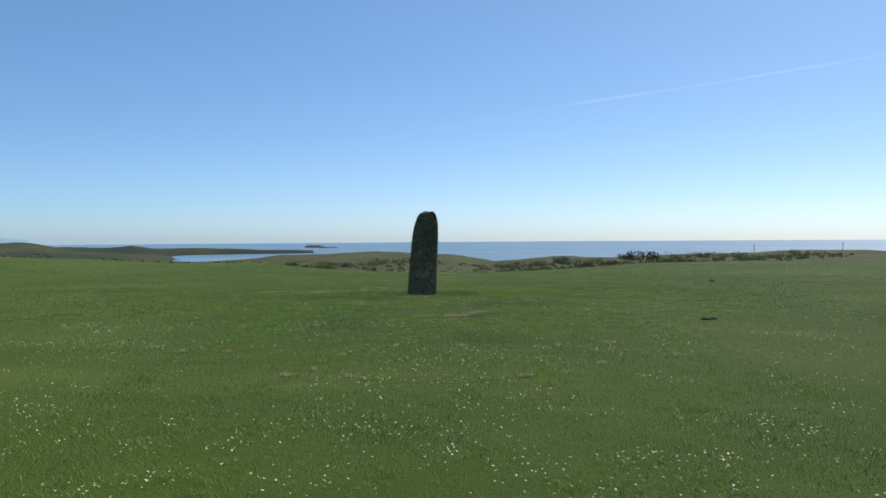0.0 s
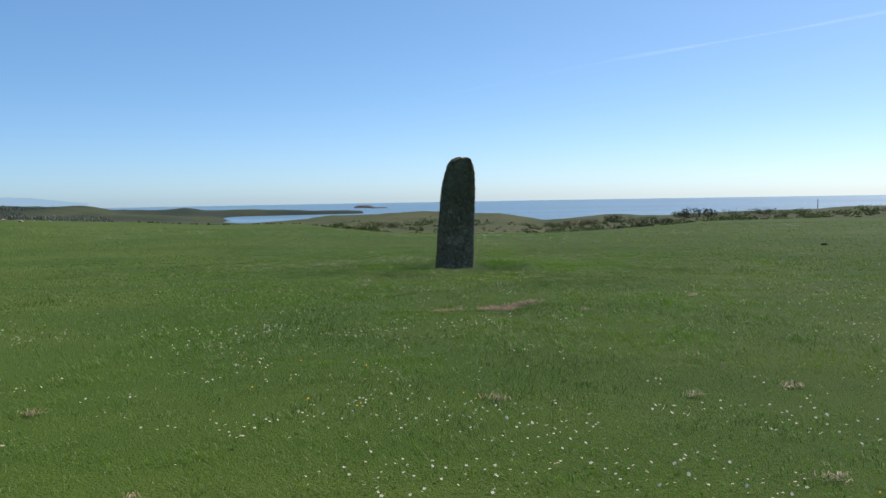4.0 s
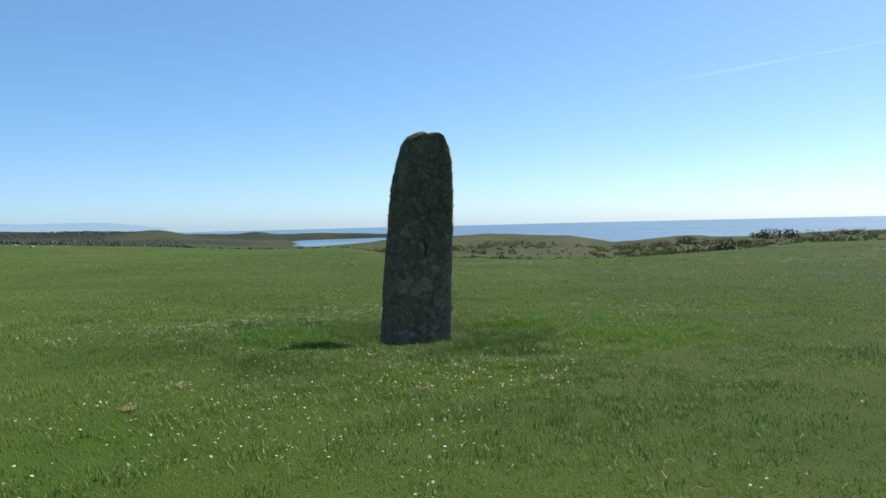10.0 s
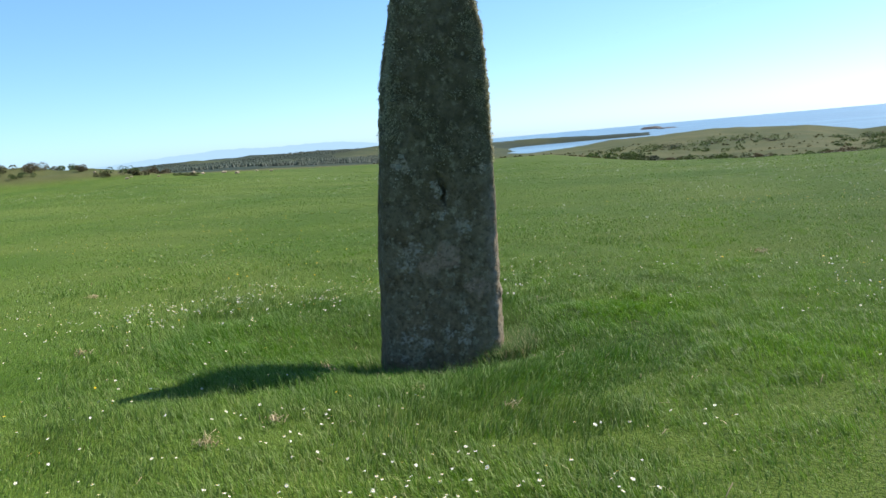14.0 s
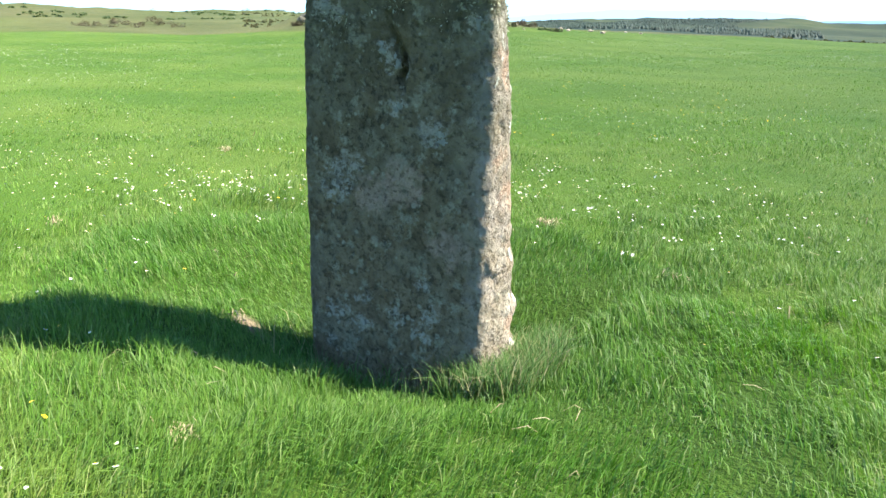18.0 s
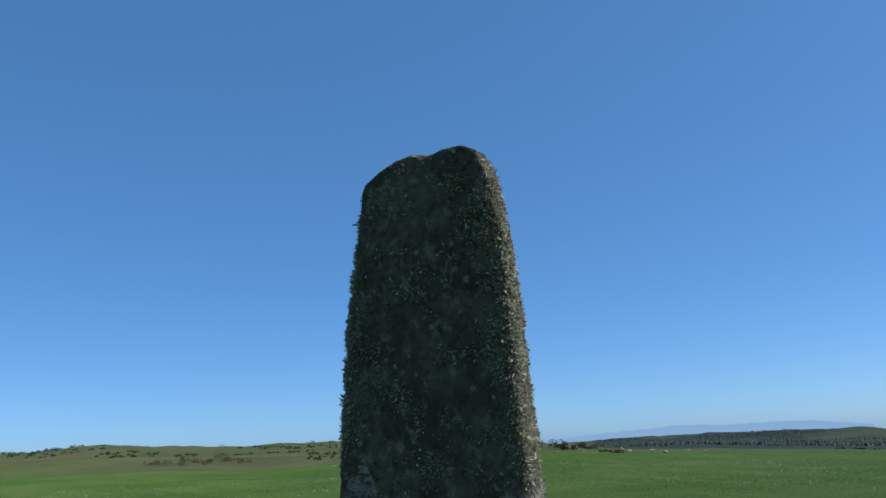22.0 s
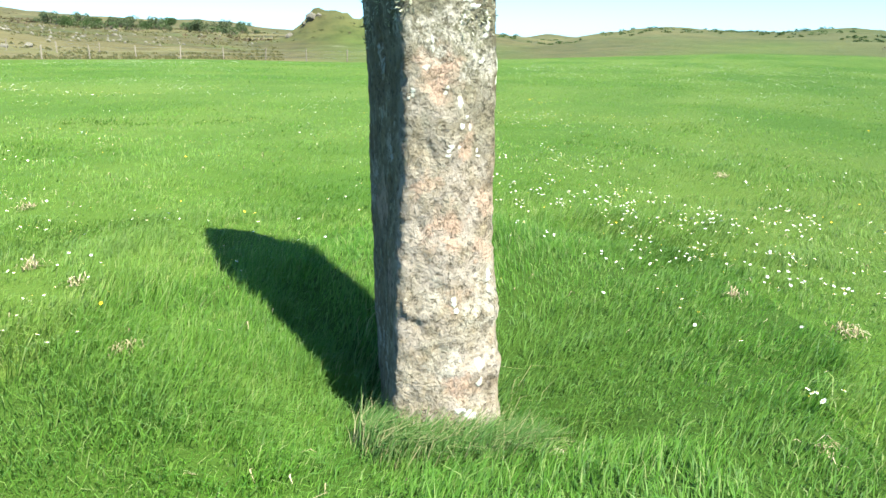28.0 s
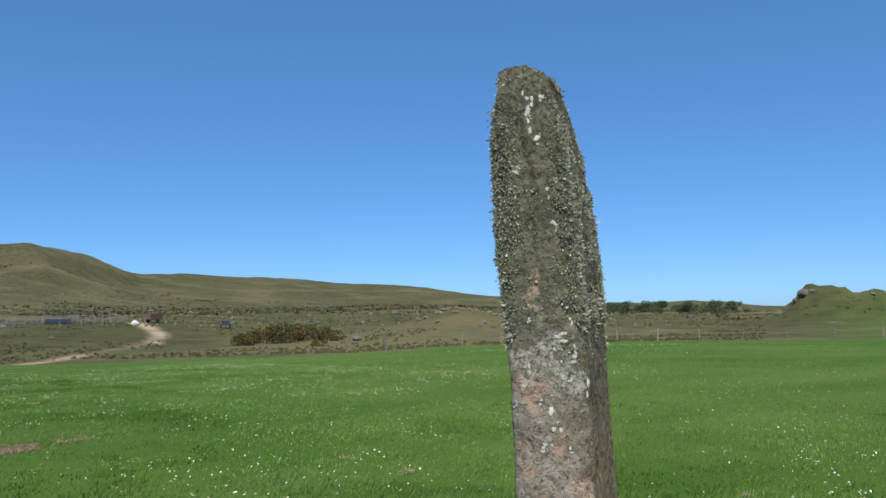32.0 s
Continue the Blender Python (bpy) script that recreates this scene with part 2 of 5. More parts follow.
def stone_material():
    m = Mat("lichened_stone", 0.92, 0.15)
    fine, mid, wide = m.noise(90, 5, 0.65), m.noise(14, 6, 0.65), m.noise(3.2, 4, 0.6)
    grey = m.mix(m.ramp(mid, (0.34, 0.0), (0.64, 1.0)), (0.112, 0.080, 0.044), (0.225, 0.166, 0.094))
    # rosy rock low down, green algal skin higher up
    low = m.t.nodes.new("ShaderNodeSeparateXYZ")
    m.put(m.co, low.inputs[0])
    z = m.maths("ADD", low.outputs["Z"], m.maths("MULTIPLY", wide, 1.3))
    rosy = m.ramp(m.maths("MULTIPLY", z, 0.4), (0.30, 1.0), (0.72, 0.0))
    grey = m.mix(m.maths("MULTIPLY", rosy, 0.45), grey, m.mix(m.ramp(mid, (0.34, 0.0), (0.64, 1.0)), (0.140, 0.092, 0.055), (0.31, 0.215, 0.132)))
    green = m.ramp(m.maths("MULTIPLY", z, 0.4), (0.62, 0.0), (0.95, 1.0))
    grey = m.mix(m.maths("MULTIPLY", green, 0.8), grey, m.mix(mid, (0.044, 0.040, 0.022), (0.135, 0.122, 0.076)))
    pale = m.ramp(m.noise(13, 6, 0.72, seed=6), (0.54, 0.0), (0.62, 0.9))
    grey = m.mix(m.maths("MULTIPLY", pale, 0.6), grey, (0.36, 0.325, 0.225))
    dots = m.ramp(m.maths("ADD", m.spots(16, seed=2), m.maths("MULTIPLY", mid, 0.5)), (0.36, 1.0), (0.43, 0.0))
    grey = m.mix(m.maths("MULTIPLY", dots, 0.55), grey, (0.40, 0.37, 0.27))
    ragged = m.t.nodes.new("ShaderNodeVectorMath")
    ragged.operation = "ADD"
    swirl = m.t.nodes.new("ShaderNodeTexNoise")
    swirl.inputs["Scale"].default_value, swirl.inputs["Detail"].default_value = 16, 5
    m.put(m.co, swirl.inputs["Vector"])
    shrink = m.t.nodes.new("ShaderNodeVectorMath")
    shrink.operation = "MULTIPLY_ADD"
    m.put(swirl.outputs["Color"], shrink.inputs[0])
    shrink.inputs[1].default_value, shrink.inputs[2].default_value = (0.20, 0.20, 0.20), (-0.10, -0.10, -0.10)
    m.put(m.co, ragged.inputs[0])
    m.put(shrink.outputs[0], ragged.inputs[1])

    def near(p, r):
        d = m.t.nodes.new("ShaderNodeVectorMath")
        d.operation = "DISTANCE"
        m.put(ragged.outputs[0], d.inputs[0])
        d.inputs[1].default_value = p
        return m.ramp(m.maths("DIVIDE", d.outputs["Value"], r), (0.6, 1.0), (1.0, 0.0))

    def any_of(places):
        total = None
        for p, r in places:
            one = near(p, r)
            total = one if total is None else m.maths("MAXIMUM", total, one)
        return total

    # end towards the sun: pale crust, with sunlit brightness also put into its colour
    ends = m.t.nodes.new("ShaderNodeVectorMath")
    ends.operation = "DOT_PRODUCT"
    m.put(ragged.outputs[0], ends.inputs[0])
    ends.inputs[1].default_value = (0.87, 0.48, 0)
    sunlit_crust = m.maths("MULTIPLY", m.ramp(ends.outputs["Value"], (0.47, 0.0), (0.56, 1.0)), m.ramp(m.noise(11, 6, 0.7, seed=65), (0.36, 0.25), (0.56, 0.85)))
    grey = m.mix(sunlit_crust, grey, m.mix(green, m.mix(mid, (0.205, 0.165, 0.130), (0.47, 0.395, 0.325)), m.mix(mid, (0.062, 0.060, 0.036), (0.190, 0.180, 0.115))))
    rosy_at = any_of([((0.44, 0.40, 1.89), 0.045), ((0.45, 0.39, 1.78), 0.05), ((0.46, 0.40, 1.37), 0.095), ((0.41, 0.47, 1.15), 0.06), ((0.45, 0.43, 0.86), 0.085), ((0.33, 0.53, 0.93), 0.06), ((0.35, 0.52, 0.77), 0.06), ((0.48, 0.36, 1.03), 0.06), ((0.43, 0.46, 0.61), 0.07), ((0.17, 0.10, 0.89), 0.11), ((0.06, 0.03, 0.83), 0.10), ((0.37, 0.20, 0.65), 0.10), ((0.42, 0.49, 0.30), 0.09)])
    grey = m.mix(m.maths("MULTIPLY", rosy_at, m.ramp(m.noise(24, 5, 0.75, seed=21), (0.36, 0.2), (0.54, 1.0))), grey, m.mix(mid, (0.24, 0.152, 0.102), (0.50, 0.35, 0.255)))
    pale_at = any_of([((0.30, 0.17, 1.11), 0.075), ((0.13, 0.06, 1.43), 0.05), ((0.18, 0.10, 1.36), 0.05), ((-0.09, -0.04, 0.88), 0.09), ((-0.06, -0.07, 1.60), 0.075), ((0.17, 0.09, 1.20), 0.05), ((0.47, 0.25, 1.53), 0.05), ((-0.04, -0.02, 0.95), 0.08), ((0.50, 0.34, 1.50), 0.08), ((0.48, 0.38, 1.46), 0.06), ((0.42, 0.45, 1.52), 0.10), ((0.35, 0.50, 1.41), 0.10)])
    pale_low = any_of([((-0.13, -0.05, 0.30), 0.06), ((-0.02, 0.0, 0.25), 0.055), ((-0.17, -0.06, 0.15), 0.05), ((0.28, 0.15, 0.34), 0.05), ((0.23, 0.12, 0.26), 0.05), ((0.13, 0.08, 0.33), 0.05), ((-0.02, 0.0, 0.38), 0.05), ((0.28, 0.15, 0.49), 0.05), ((0.46, 0.40, 0.63), 0.07), ((0.36, 0.53, 0.55), 0.10), ((0.45, 0.43, 0.37), 0.08), ((0.33, 0.54, 0.65), 0.08)])
    pale_at = m.maths("MAXIMUM", pale_at, pale_low)
    grey = m.mix(m.maths("MULTIPLY", pale_at, m.ramp(m.noise(30, 5, 0.75, seed=31), (0.44, 0.0), (0.54, 0.85))), grey, m.mix(mid, (0.27, 0.235, 0.185), (0.52, 0.46, 0.37)))
    mossy_at = any_of([((0.37, 0.47, 1.90), 0.10), ((0.36, 0.46, 2.20), 0.11), ((0.37, 0.42, 2.50), 0.10), ((0.36, 0.40, 2.68), 0.07)])
    grey = m.mix(m.maths("MULTIPLY", mossy_at, 0.65), grey, m.mix(mid, (0.040, 0.044, 0.020), (0.095, 0.098, 0.050)))
    neutral = m.ramp(m.noise(4.5, 5, 0.65, seed=45), (0.47, 0.0), (0.57, 0.35))
    grey = m.mix(neutral, grey, m.mix(mid, (0.150, 0.124, 0.080), (0.33, 0.280, 0.190)))
    vein = m.ramp(m.maths("ABSOLUTE", m.maths("SUBTRACT", m.noise(8, 5, 0.62, (1, 1, 0.55), 41), 0.5)), (0.0, 1.0), (0.022, 0.0))
    vein = m.maths("MULTIPLY", vein, m.ramp(m.noise(3.0, 3, seed=47), (0.44, 0.0), (0.56, 1.0)))
    grey = m.mix(m.maths("MULTIPLY", vein, 0.12), grey, (0.060, 0.047, 0.033))
    pits = m.ramp(m.noise(42, 5, 0.72, seed=8), (0.34, 1.0), (0.45, 0.0))
    grey = m.mix(m.maths("MULTIPLY", pits, 0.45), grey, (0.045, 0.038, 0.028))
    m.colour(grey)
    h = m.maths("ADD", m.maths("MULTIPLY", mid, 1.4), m.maths("MULTIPLY", fine, 0.5))
    return m.bump(m.maths("SUBTRACT", m.maths("SUBTRACT", h, m.maths("MULTIPLY", pits, 1.1)), m.maths("MULTIPLY", vein, 0.15)), 1.0, 0.03).m


def sea_material():
    m = Mat("sea_water", 0.32, 0.5)
    # pale base tones carry sky reflected off the water
    m.colour(m.mix(m.ramp(m.noise(0.004, 5, 0.6, (0.35, 1.6, 1)), (0.45, 0.0), (0.62, 1.0)), (0.100, 0.180, 0.245), (0.165, 0.270, 0.330)))
    return m.bump(m.noise(0.35, 5, 0.6), 0.55, 1.2).m


GROUND, GRASS, STONE, SEA = ground_material(), grass_material(), stone_material(), sea_material()


# ---- the lie of the land, in bearings (degrees to the left of +y) and distances from the stone ----
def lattice(x, y, seed):
    """Smooth value noise from -1 to 1."""
    xi, yi = np.floor(x).astype(np.int64), np.floor(y).astype(np.int64)
    fx, fy = x - xi, y - yi
    fx, fy = fx * fx * (3 - 2 * fx), fy * fy * (3 - 2 * fy)

    def at(i, j):
        n = (i * 374761393 + j * 668265263 + seed * 974634777) & 0x7FFFFFFF
        n = ((n ^ (n >> 13)) * 1274126177) & 0x7FFFFFFF
        return ((n ^ (n >> 16)) & 0xFFFF) / 32767.5 - 1

    top = at(xi, yi) * (1 - fx) + at(xi + 1, yi) * fx
    low = at(xi, yi + 1) * (1 - fx) + at(xi + 1, yi + 1) * fx
    return top * (1 - fy) + low * fy


def rough(x, y, size, seed, octaves=3):
    return sum(lattice(x / size * 2**k, y / size * 2**k, seed + k) / 2**k for k in range(octaves))


EDGE = [(-180, 62, -0.5), (-90, 80, 0), (-60, 85, -1), (-28, 90, -1.3), (-19, 90, -1.7), (-12, 100, -3.6), (-6, 108, -5.3), (1, 110, -5.4), (8, 108, -4.3), (12, 104, -2.9), (16, 100, -1.6), (23, 98, -1.4), (30, 85, -0.4), (38, 72, 0.3), (46, 66, 0.8), (63, 68, 0.7), (70, 80, 0.5), (78, 90, 1.0), (86, 90, 0.9), (100, 75, 0.2), (113, 66, -0.2), (124, 62, 0.0), (140, 60, -0.1), (148, 60, -0.5), (168, 56, -0.5), (180, 62, -0.5)]
NEAR = [(-180, 90, 0), (-90, 200, -4), (-30, 160, -5), (-10, 200, -10.8), (8, 200, -10.5), (16, 200, -8), (30, 180, -4), (38, 150, -2), (46, 95, 0.8), (63, 150, 2), (78, 170, 3), (94, 160, 2.5), (100, 160, 0.8), (106, 160, 1.5), (120, 120, 0), (132, 100, 0.5), (140, 90, 1.4), (147, 90, 0.4), (161, 84, -0.2), (170, 80, 0), (180, 90, 0)]
RIDGE = [(-180, 140, 3), (-90, 400, -12), (-30, 400, -5.8), (-19, 400, -7.4), (-13, 420, -9.8), (-9, 420, -9.0), (-4, 450, -12.6), (-1, 450, -8), (5, 450, -6.8), (11, 450, -8.8), (14, 450, -11), (23, 450, -13), (38, 420, -8), (46, 400, -5), (63, 320, 5), (70, 320, 5.6), (78, 320, 8.2), (84, 310, 6.6), (91, 300, 7.8), (95, 300, 5.5), (99, 310, 2), (106, 345, 7.6), (110, 330, 4), (122, 290, 3.8), (132, 290, 5.5), (140, 200, 5.6), (154, 180, 4.6), (161, 130, 3.2), (170, 130, 3), (180, 140, 3)]
PLAIN = [(-180, 450, 16), (-90, 700, -32), (-30, 620, -35), (9, 700, -34), (12, 1000, -27.5), (18, 1010, -27), (21, 980, -23.5), (23, 900, -22), (30, 900, -16), (38, 900, -10), (50, 900, -6), (70, 900, 0), (100, 900, 3), (124, 900, 8), (132, 900, 20), (147, 800, 24), (161, 500, 16), (170, 450, 17), (180, 450, 16)]
BAY = [(-180, 700, 50), (-90, 1300, -60), (8, 1420, -50), (18.5, 1420, -28), (20.5, 1300, -24), (23, 1250, -21), (30, 1250, -12), (38, 1250, -6), (50, 1250, -6), (90, 1250, 3), (124, 1250, 24), (140, 1150, 42), (154, 1100, 58), (162, 900, 52), (168, 720, 60), (180, 700, 50)]
FAR = [(-180, 900, 80), (-90, 1500, -60), (7, 1500, -60), (9.5, 1500, -24), (12.6, 1500, -20.5), (17.4, 1500, -15), (20.6, 1500, -15), (22, 1500, -9.5), (23.5, 1500, -14), (27, 1500, -9), (28.2, 1500, -4.5), (29.4, 1500, 0), (30.5, 1500, -3), (33, 1500, 0), (38, 1500, 1.5), (43, 1500, -2), (50, 1500, -6), (90, 1500, 5), (96, 1500, 12), (99, 1500, 21), (102, 1500, 10), (115, 1500, 12), (119, 1500, 26), (123.3, 1500, 37), (125, 1500, 33), (130, 1500, 34), (136, 1500, 50), (139, 1500, 58), (142, 1500, 72), (147, 1500, 80), (154, 1400, 90), (157.5, 1350, 93), (162, 1200, 82), (164, 1050, 84), (166.5, 950, 92), (169, 900, 96), (180, 900, 80)]
# single rises: bearing, distance, height, half width across and along (m)
RISES = [(57.5, 78, 1.5, 6, 7), (52, 72, 0.9, 7, 6), (60.5, 80, 1.2, 4, 5), (114, 172, 4.0, 8, 9), (112, 176, 3.7, 7, 9), (115.6, 170, 2.6, 3.0, 4), (72, 112, 0.8, 7, 5), (139.5, 118, 1.6, 8, 8), (154, 100, 0.5, 9, 6)]


def column(table, bearing, n):
    rows = sorted(table)
    return np.interp(bearing, [r[0] for r in rows], [r[n] for r in rows])


def bearing_of(x, y):
    return np.degrees(np.arctan2(-x, y))


def land(x, y):
    """Height of the ground, and how much of it is moor (0 to 1)."""
    x, y = np.asarray(x, float), np.asarray(y, float)
    r, az = np.hypot(x, y), bearing_of(x, y)
    re, ze = column(EDGE, az, 1), column(EDGE, az, 2)
    z0, slope = 0.22, -0.013 * (y / np.maximum(r, 1e-6))
    inside = z0 + slope * r + (ze - z0 - slope * re) * (np.minimum(r, re) / re) ** 2
    knots = [(re, ze)] + [(column(t, az, 1), column(t, az, 2)) for t in (NEAR, RIDGE, PLAIN, BAY, FAR)]
    end = np.where(knots[-1][1] < -30, -60.0, np.where(az > 120, knots[-1][1] - 20, -30.0))
    knots += [(knots[-1][0] * 1.5, end), (np.full_like(r, 4950.0), np.where(az > 60, -10.0, -60.0))]
    out = np.where(r <= re, inside, knots[-1][1])
    tang = []
    for k in range(len(knots)):
        a, b = knots[max(k - 1, 0)], knots[min(k + 1, len(knots) - 1)]
        left = (knots[k][1] - a[1]) / np.maximum(knots[k][0] - a[0], 1) if k else (ze - z0) / re
        right = (b[1] - knots[k][1]) / np.maximum(b[0] - knots[k][0], 1)
        tang.append(np.where(left * right > 0, 2 * left * right / (left + right + 1e-12), 0.0))
    for k in range(len(knots) - 1):
        (ra, za), (rb, zb) = knots[k], knots[k + 1]
        u = np.clip((r - ra) / np.maximum(rb - ra, 1), 0, 1)
        h = (2 * u**3 - 3 * u**2 + 1) * za + (u**3 - 2 * u**2 + u) * (rb - ra) * tang[k] + (3 * u**2 - 2 * u**3) * zb + (u**3 - u**2) * (rb - ra) * tang[k + 1]
        out = np.where((r > ra) & (r <= rb), h, out)
    moor = np.clip((r / re - 0.97) / 0.06 + 0.25 * rough(x, y, 9, 11), 0, 1)
    # grazed green slope running up behind the fence
    moor = moor * (1 - np.clip(1 - np.abs(az - 108) / 9, 0, 1) * np.clip((190 - r) / 30, 0, 1) * 0.8)
    moor = moor * (1 - np.clip(1 - np.abs(az - 84) / 10, 0, 1) * np.clip((200 - r) / 60, 0, 1) * 0.6)
    beyond = np.clip((r - re) / 40, 0, 1)
    out = out + beyond * (0.35 * rough(x, y, 14, 21) + np.clip((r - 150) / 400, 0, 1) * (1.2 * rough(x, y, 60, 31, 4) + np.clip(out / 40, 0, 1) * 5 * rough(x, y, 160, 41, 4)))
    out = out + np.clip((r - 850) / 300, 0, 1) * np.clip((2000 - r) / 400, 0, 1) * np.clip((az - 18) / 4, 0, 1) * np.clip((52 - az) / 5, 0, 1) * 3.2 * rough(x, y, 95, 55, 3)
    out = out + np.clip((r - 180) / 80, 0, 1) * np.clip((600 - r) / 200, 0, 1) * np.clip((az - 56) / 6, 0, 1) * np.clip((118 - az) / 6, 0, 1) * 0.9 * rough(x, y, 24, 63, 3)
    for b, d, h, w, l in RISES:
        cx, cy = -d * math.sin(radians(b)), d * math.cos(radians(b))
        ux, uy = cx / d, cy / d
        across, along = -(x - cx) * uy + (y - cy) * ux, (x - cx) * ux + (y - cy) * uy
        bell = np.exp(-((across / w) ** 2 + (along / l) ** 2) * 0.8)
        out = out + h * bell * (1 + 0.25 * rough(x, y, 4, 51))
        moor = np.maximum(moor, np.clip(bell * 2.2 - 0.5, 0, 1) * (0.25 if 110 < b < 117 else 1.0))
    out = out + np.clip(1 - r / 90, 0, 1) * (0.016 * rough(x, y, 0.42, 62, 2) * np.clip(1 - r / 16, 0, 1) + 0.022 * rough(x, y, 2.3, 61, 2) + 0.05 * rough(x, y, 9.0, 71, 2) * np.clip(r / 8, 0, 1))
    # worn scrapes in the turf
    out = out - 0.055 * np.exp(-(((x - 1.0) / 0.5) ** 2 + ((y + 7.6) / 0.3) ** 2)) - 0.05 * np.exp(-(((x - 0.15) / 0.4) ** 2 + ((y + 7.86) / 0.14) ** 2))
    out = out - 0.085 * np.exp(-(((x - 0.36) ** 2 + (y - 0.82) ** 2) / 0.28**2))
    # trodden hollow round the stone
    dip = np.sqrt(((x + 0.12) / 0.95) ** 2 + ((y - 0.2) / 0.68) ** 2)
    out = out - 0.25 * np.exp(-(dip**2)) + 0.012 * np.exp(-(((dip - 1.75) / 0.55) ** 2))
    # low bank on the shaded side
    out = out + 0.08 * np.exp(-(((x + 1.05) / 0.75) ** 2 + ((y + 1.95) / 0.36) ** 2))
    return out, moor


def height(x, y):
    return float(land(np.array([x]), np.array([y]))[0][0])


def mesh_of(name, verts, faces, materials=(), smooth=False):
    me = bpy.data.meshes.new(name)
    me.from_pydata([tuple(v) for v in verts], [], faces)
    for m in materials:
        me.materials.append(m)
    if smooth:
        me.polygons.foreach_set("use_smooth", [True] * len(me.polygons))
    me.update()
    return me


def quick_mesh(name, verts, tris, materials=(), index=None):
    """A mesh of triangles from arrays."""
    me = bpy.data.meshes.new(name)
    me.vertices.add(len(verts))
    me.vertices.foreach_set("co", np.asarray(verts, np.float32).ravel())
    me.loops.add(tris.size)
    me.loops.foreach_set("vertex_index", np.asarray(tris, np.int32).ravel())
    me.polygons.add(len(tris))
    me.polygons.foreach_set("loop_start", np.arange(0, tris.size, 3, dtype=np.int32))
    for m in materials:
        me.materials.append(m)
    if index is not None:
        me.polygons.foreach_set("material_index", np.asarray(index, np.int32))
    me.update(calc_edges=True)
    return me


BARE = [(0.97, -7.66, 0.34, 0.23), (1.44, -7.26, 0.34, 0.085), (0.24, -7.87, 0.28, 0.075), (2.20, -8.0, 0.06, 0.04), (0.35, 0.80, 0.15, 0.09), (-0.72, -0.22, 0.10, 0.07)]


def bare(x, y):
    """How bare the soil is, 0 to 1, at worn patches."""
    worn = np.full_like(x, -9.0)
    for cx, cy, a, b in BARE:
        worn = np.maximum(worn, 1.2 - (((x - cx) * 0.94 + (y - cy) * 0.34) / a) ** 2 - (((y - cy) * 0.94 - (x - cx) * 0.34) / b) ** 2)
    return np.clip(worn + 0.45 * rough(x, y, 0.35, 81), 0, 1)


# ---- ground: one sheet to the horizon ----
def build_ground():
    rings = np.concatenate([np.linspace(0.15, 12, 110), np.geomspace(12.15, 4950, 235)])
    turn = np.radians(np.concatenate([np.arange(-180, -32, 2.0), np.arange(-32, 176, 0.4), np.arange(176, 180, 2.0)]))
    n = len(turn)
    x, y = -np.outer(rings, np.sin(turn)), np.outer(rings, np.cos(turn))
    z, moor = land(x.ravel(), y.ravel())
    verts = np.column_stack([x.ravel(), y.ravel(), z])
    verts = np.vstack([verts, [[0, 0, height(0, 0)]]])
    i, j = np.meshgrid(np.arange(len(rings) - 1), np.arange(n), indexing="ij")
    a, b = (i * n + j).ravel(), (i * n + (j + 1) % n).ravel()
    quads = np.column_stack([a, b, b + n, a + n])
    tris = np.vstack([quads[:, [0, 1, 2]], quads[:, [0, 2, 3]], np.column_stack([np.full(n, len(verts) - 1), (np.arange(n) + 1) % n, np.arange(n)])])
    tris = tris[:, ::-1]
    me = quick_mesh("ground", verts, tris, [GROUND])
    me.polygons.foreach_set("use_smooth", [True] * len(me.polygons))
    r, az = np.hypot(verts[:, 0], verts[:, 1]), bearing_of(verts[:, 0], verts[:, 1])
    wood = np.clip((r - np.interp(az, [7, 22, 27, 48], [560, 520, 360, 330])) / 120, 0, 1) * np.clip((az - 7) / 2, 0, 1) * np.clip((48 - az) / 3, 0, 1) * np.clip(0.85 + 0.5 * rough(verts[:, 0], verts[:, 1], 150, 5), 0.35, 1)
    dune = np.append(moor, 0) * np.clip((az + 50) / 10, 0, 1) * np.clip((112 - az) / 50, 0, 1)
    way = np.interp(r, [60, 63, 68, 77, 91, 95, 104, 111, 119, 124, 131], [171, 169.4, 167.9, 165.5, 163.5, 162.2, 161.7, 161.8, 162.4, 162.9, 163.3]) - az
    sand = np.clip(1.4 - np.abs(way) / np.interp(r, [60, 80, 92, 100, 131], [0.8, 0.5, 0.6, 0.6, 0.5]), 0, 1) * ((r > 59) & (r < 132)) * np.clip(0.8 + rough(verts[:, 0], verts[:, 1], 4, 8), 0.2, 1)
    for name, values in (("moor", np.append(moor, 0)), ("wood", wood), ("dune", dune), ("sand", sand), ("bare", bare(verts[:, 0], verts[:, 1]))):
        at = me.attributes.new(name, "FLOAT", "POINT")
        at.data.foreach_set("value", np.asarray(values, np.float32))
    tagged(new("ground", me), "wide green pasture running out to brown moor and dunes", "ground", kind="structure")


build_ground()
ring = np.radians(np.arange(0, 360, 3))
sea = quick_mesh("water", [(-4960 * math.sin(a), 4960 * math.cos(a), -26) for a in ring] + [(0, 0, -26)], np.array([(len(ring), k, (k + 1) % len(ring)) for k in range(len(ring))]), [SEA])
tagged(new("water", sea), "calm pale blue sea and sheltered bay in sunlight", "sea", kind="structure")


def part(name, me, parent, label=""):
    ob = new(name, me)
    ob.parent = parent
    return tagged(ob, label)


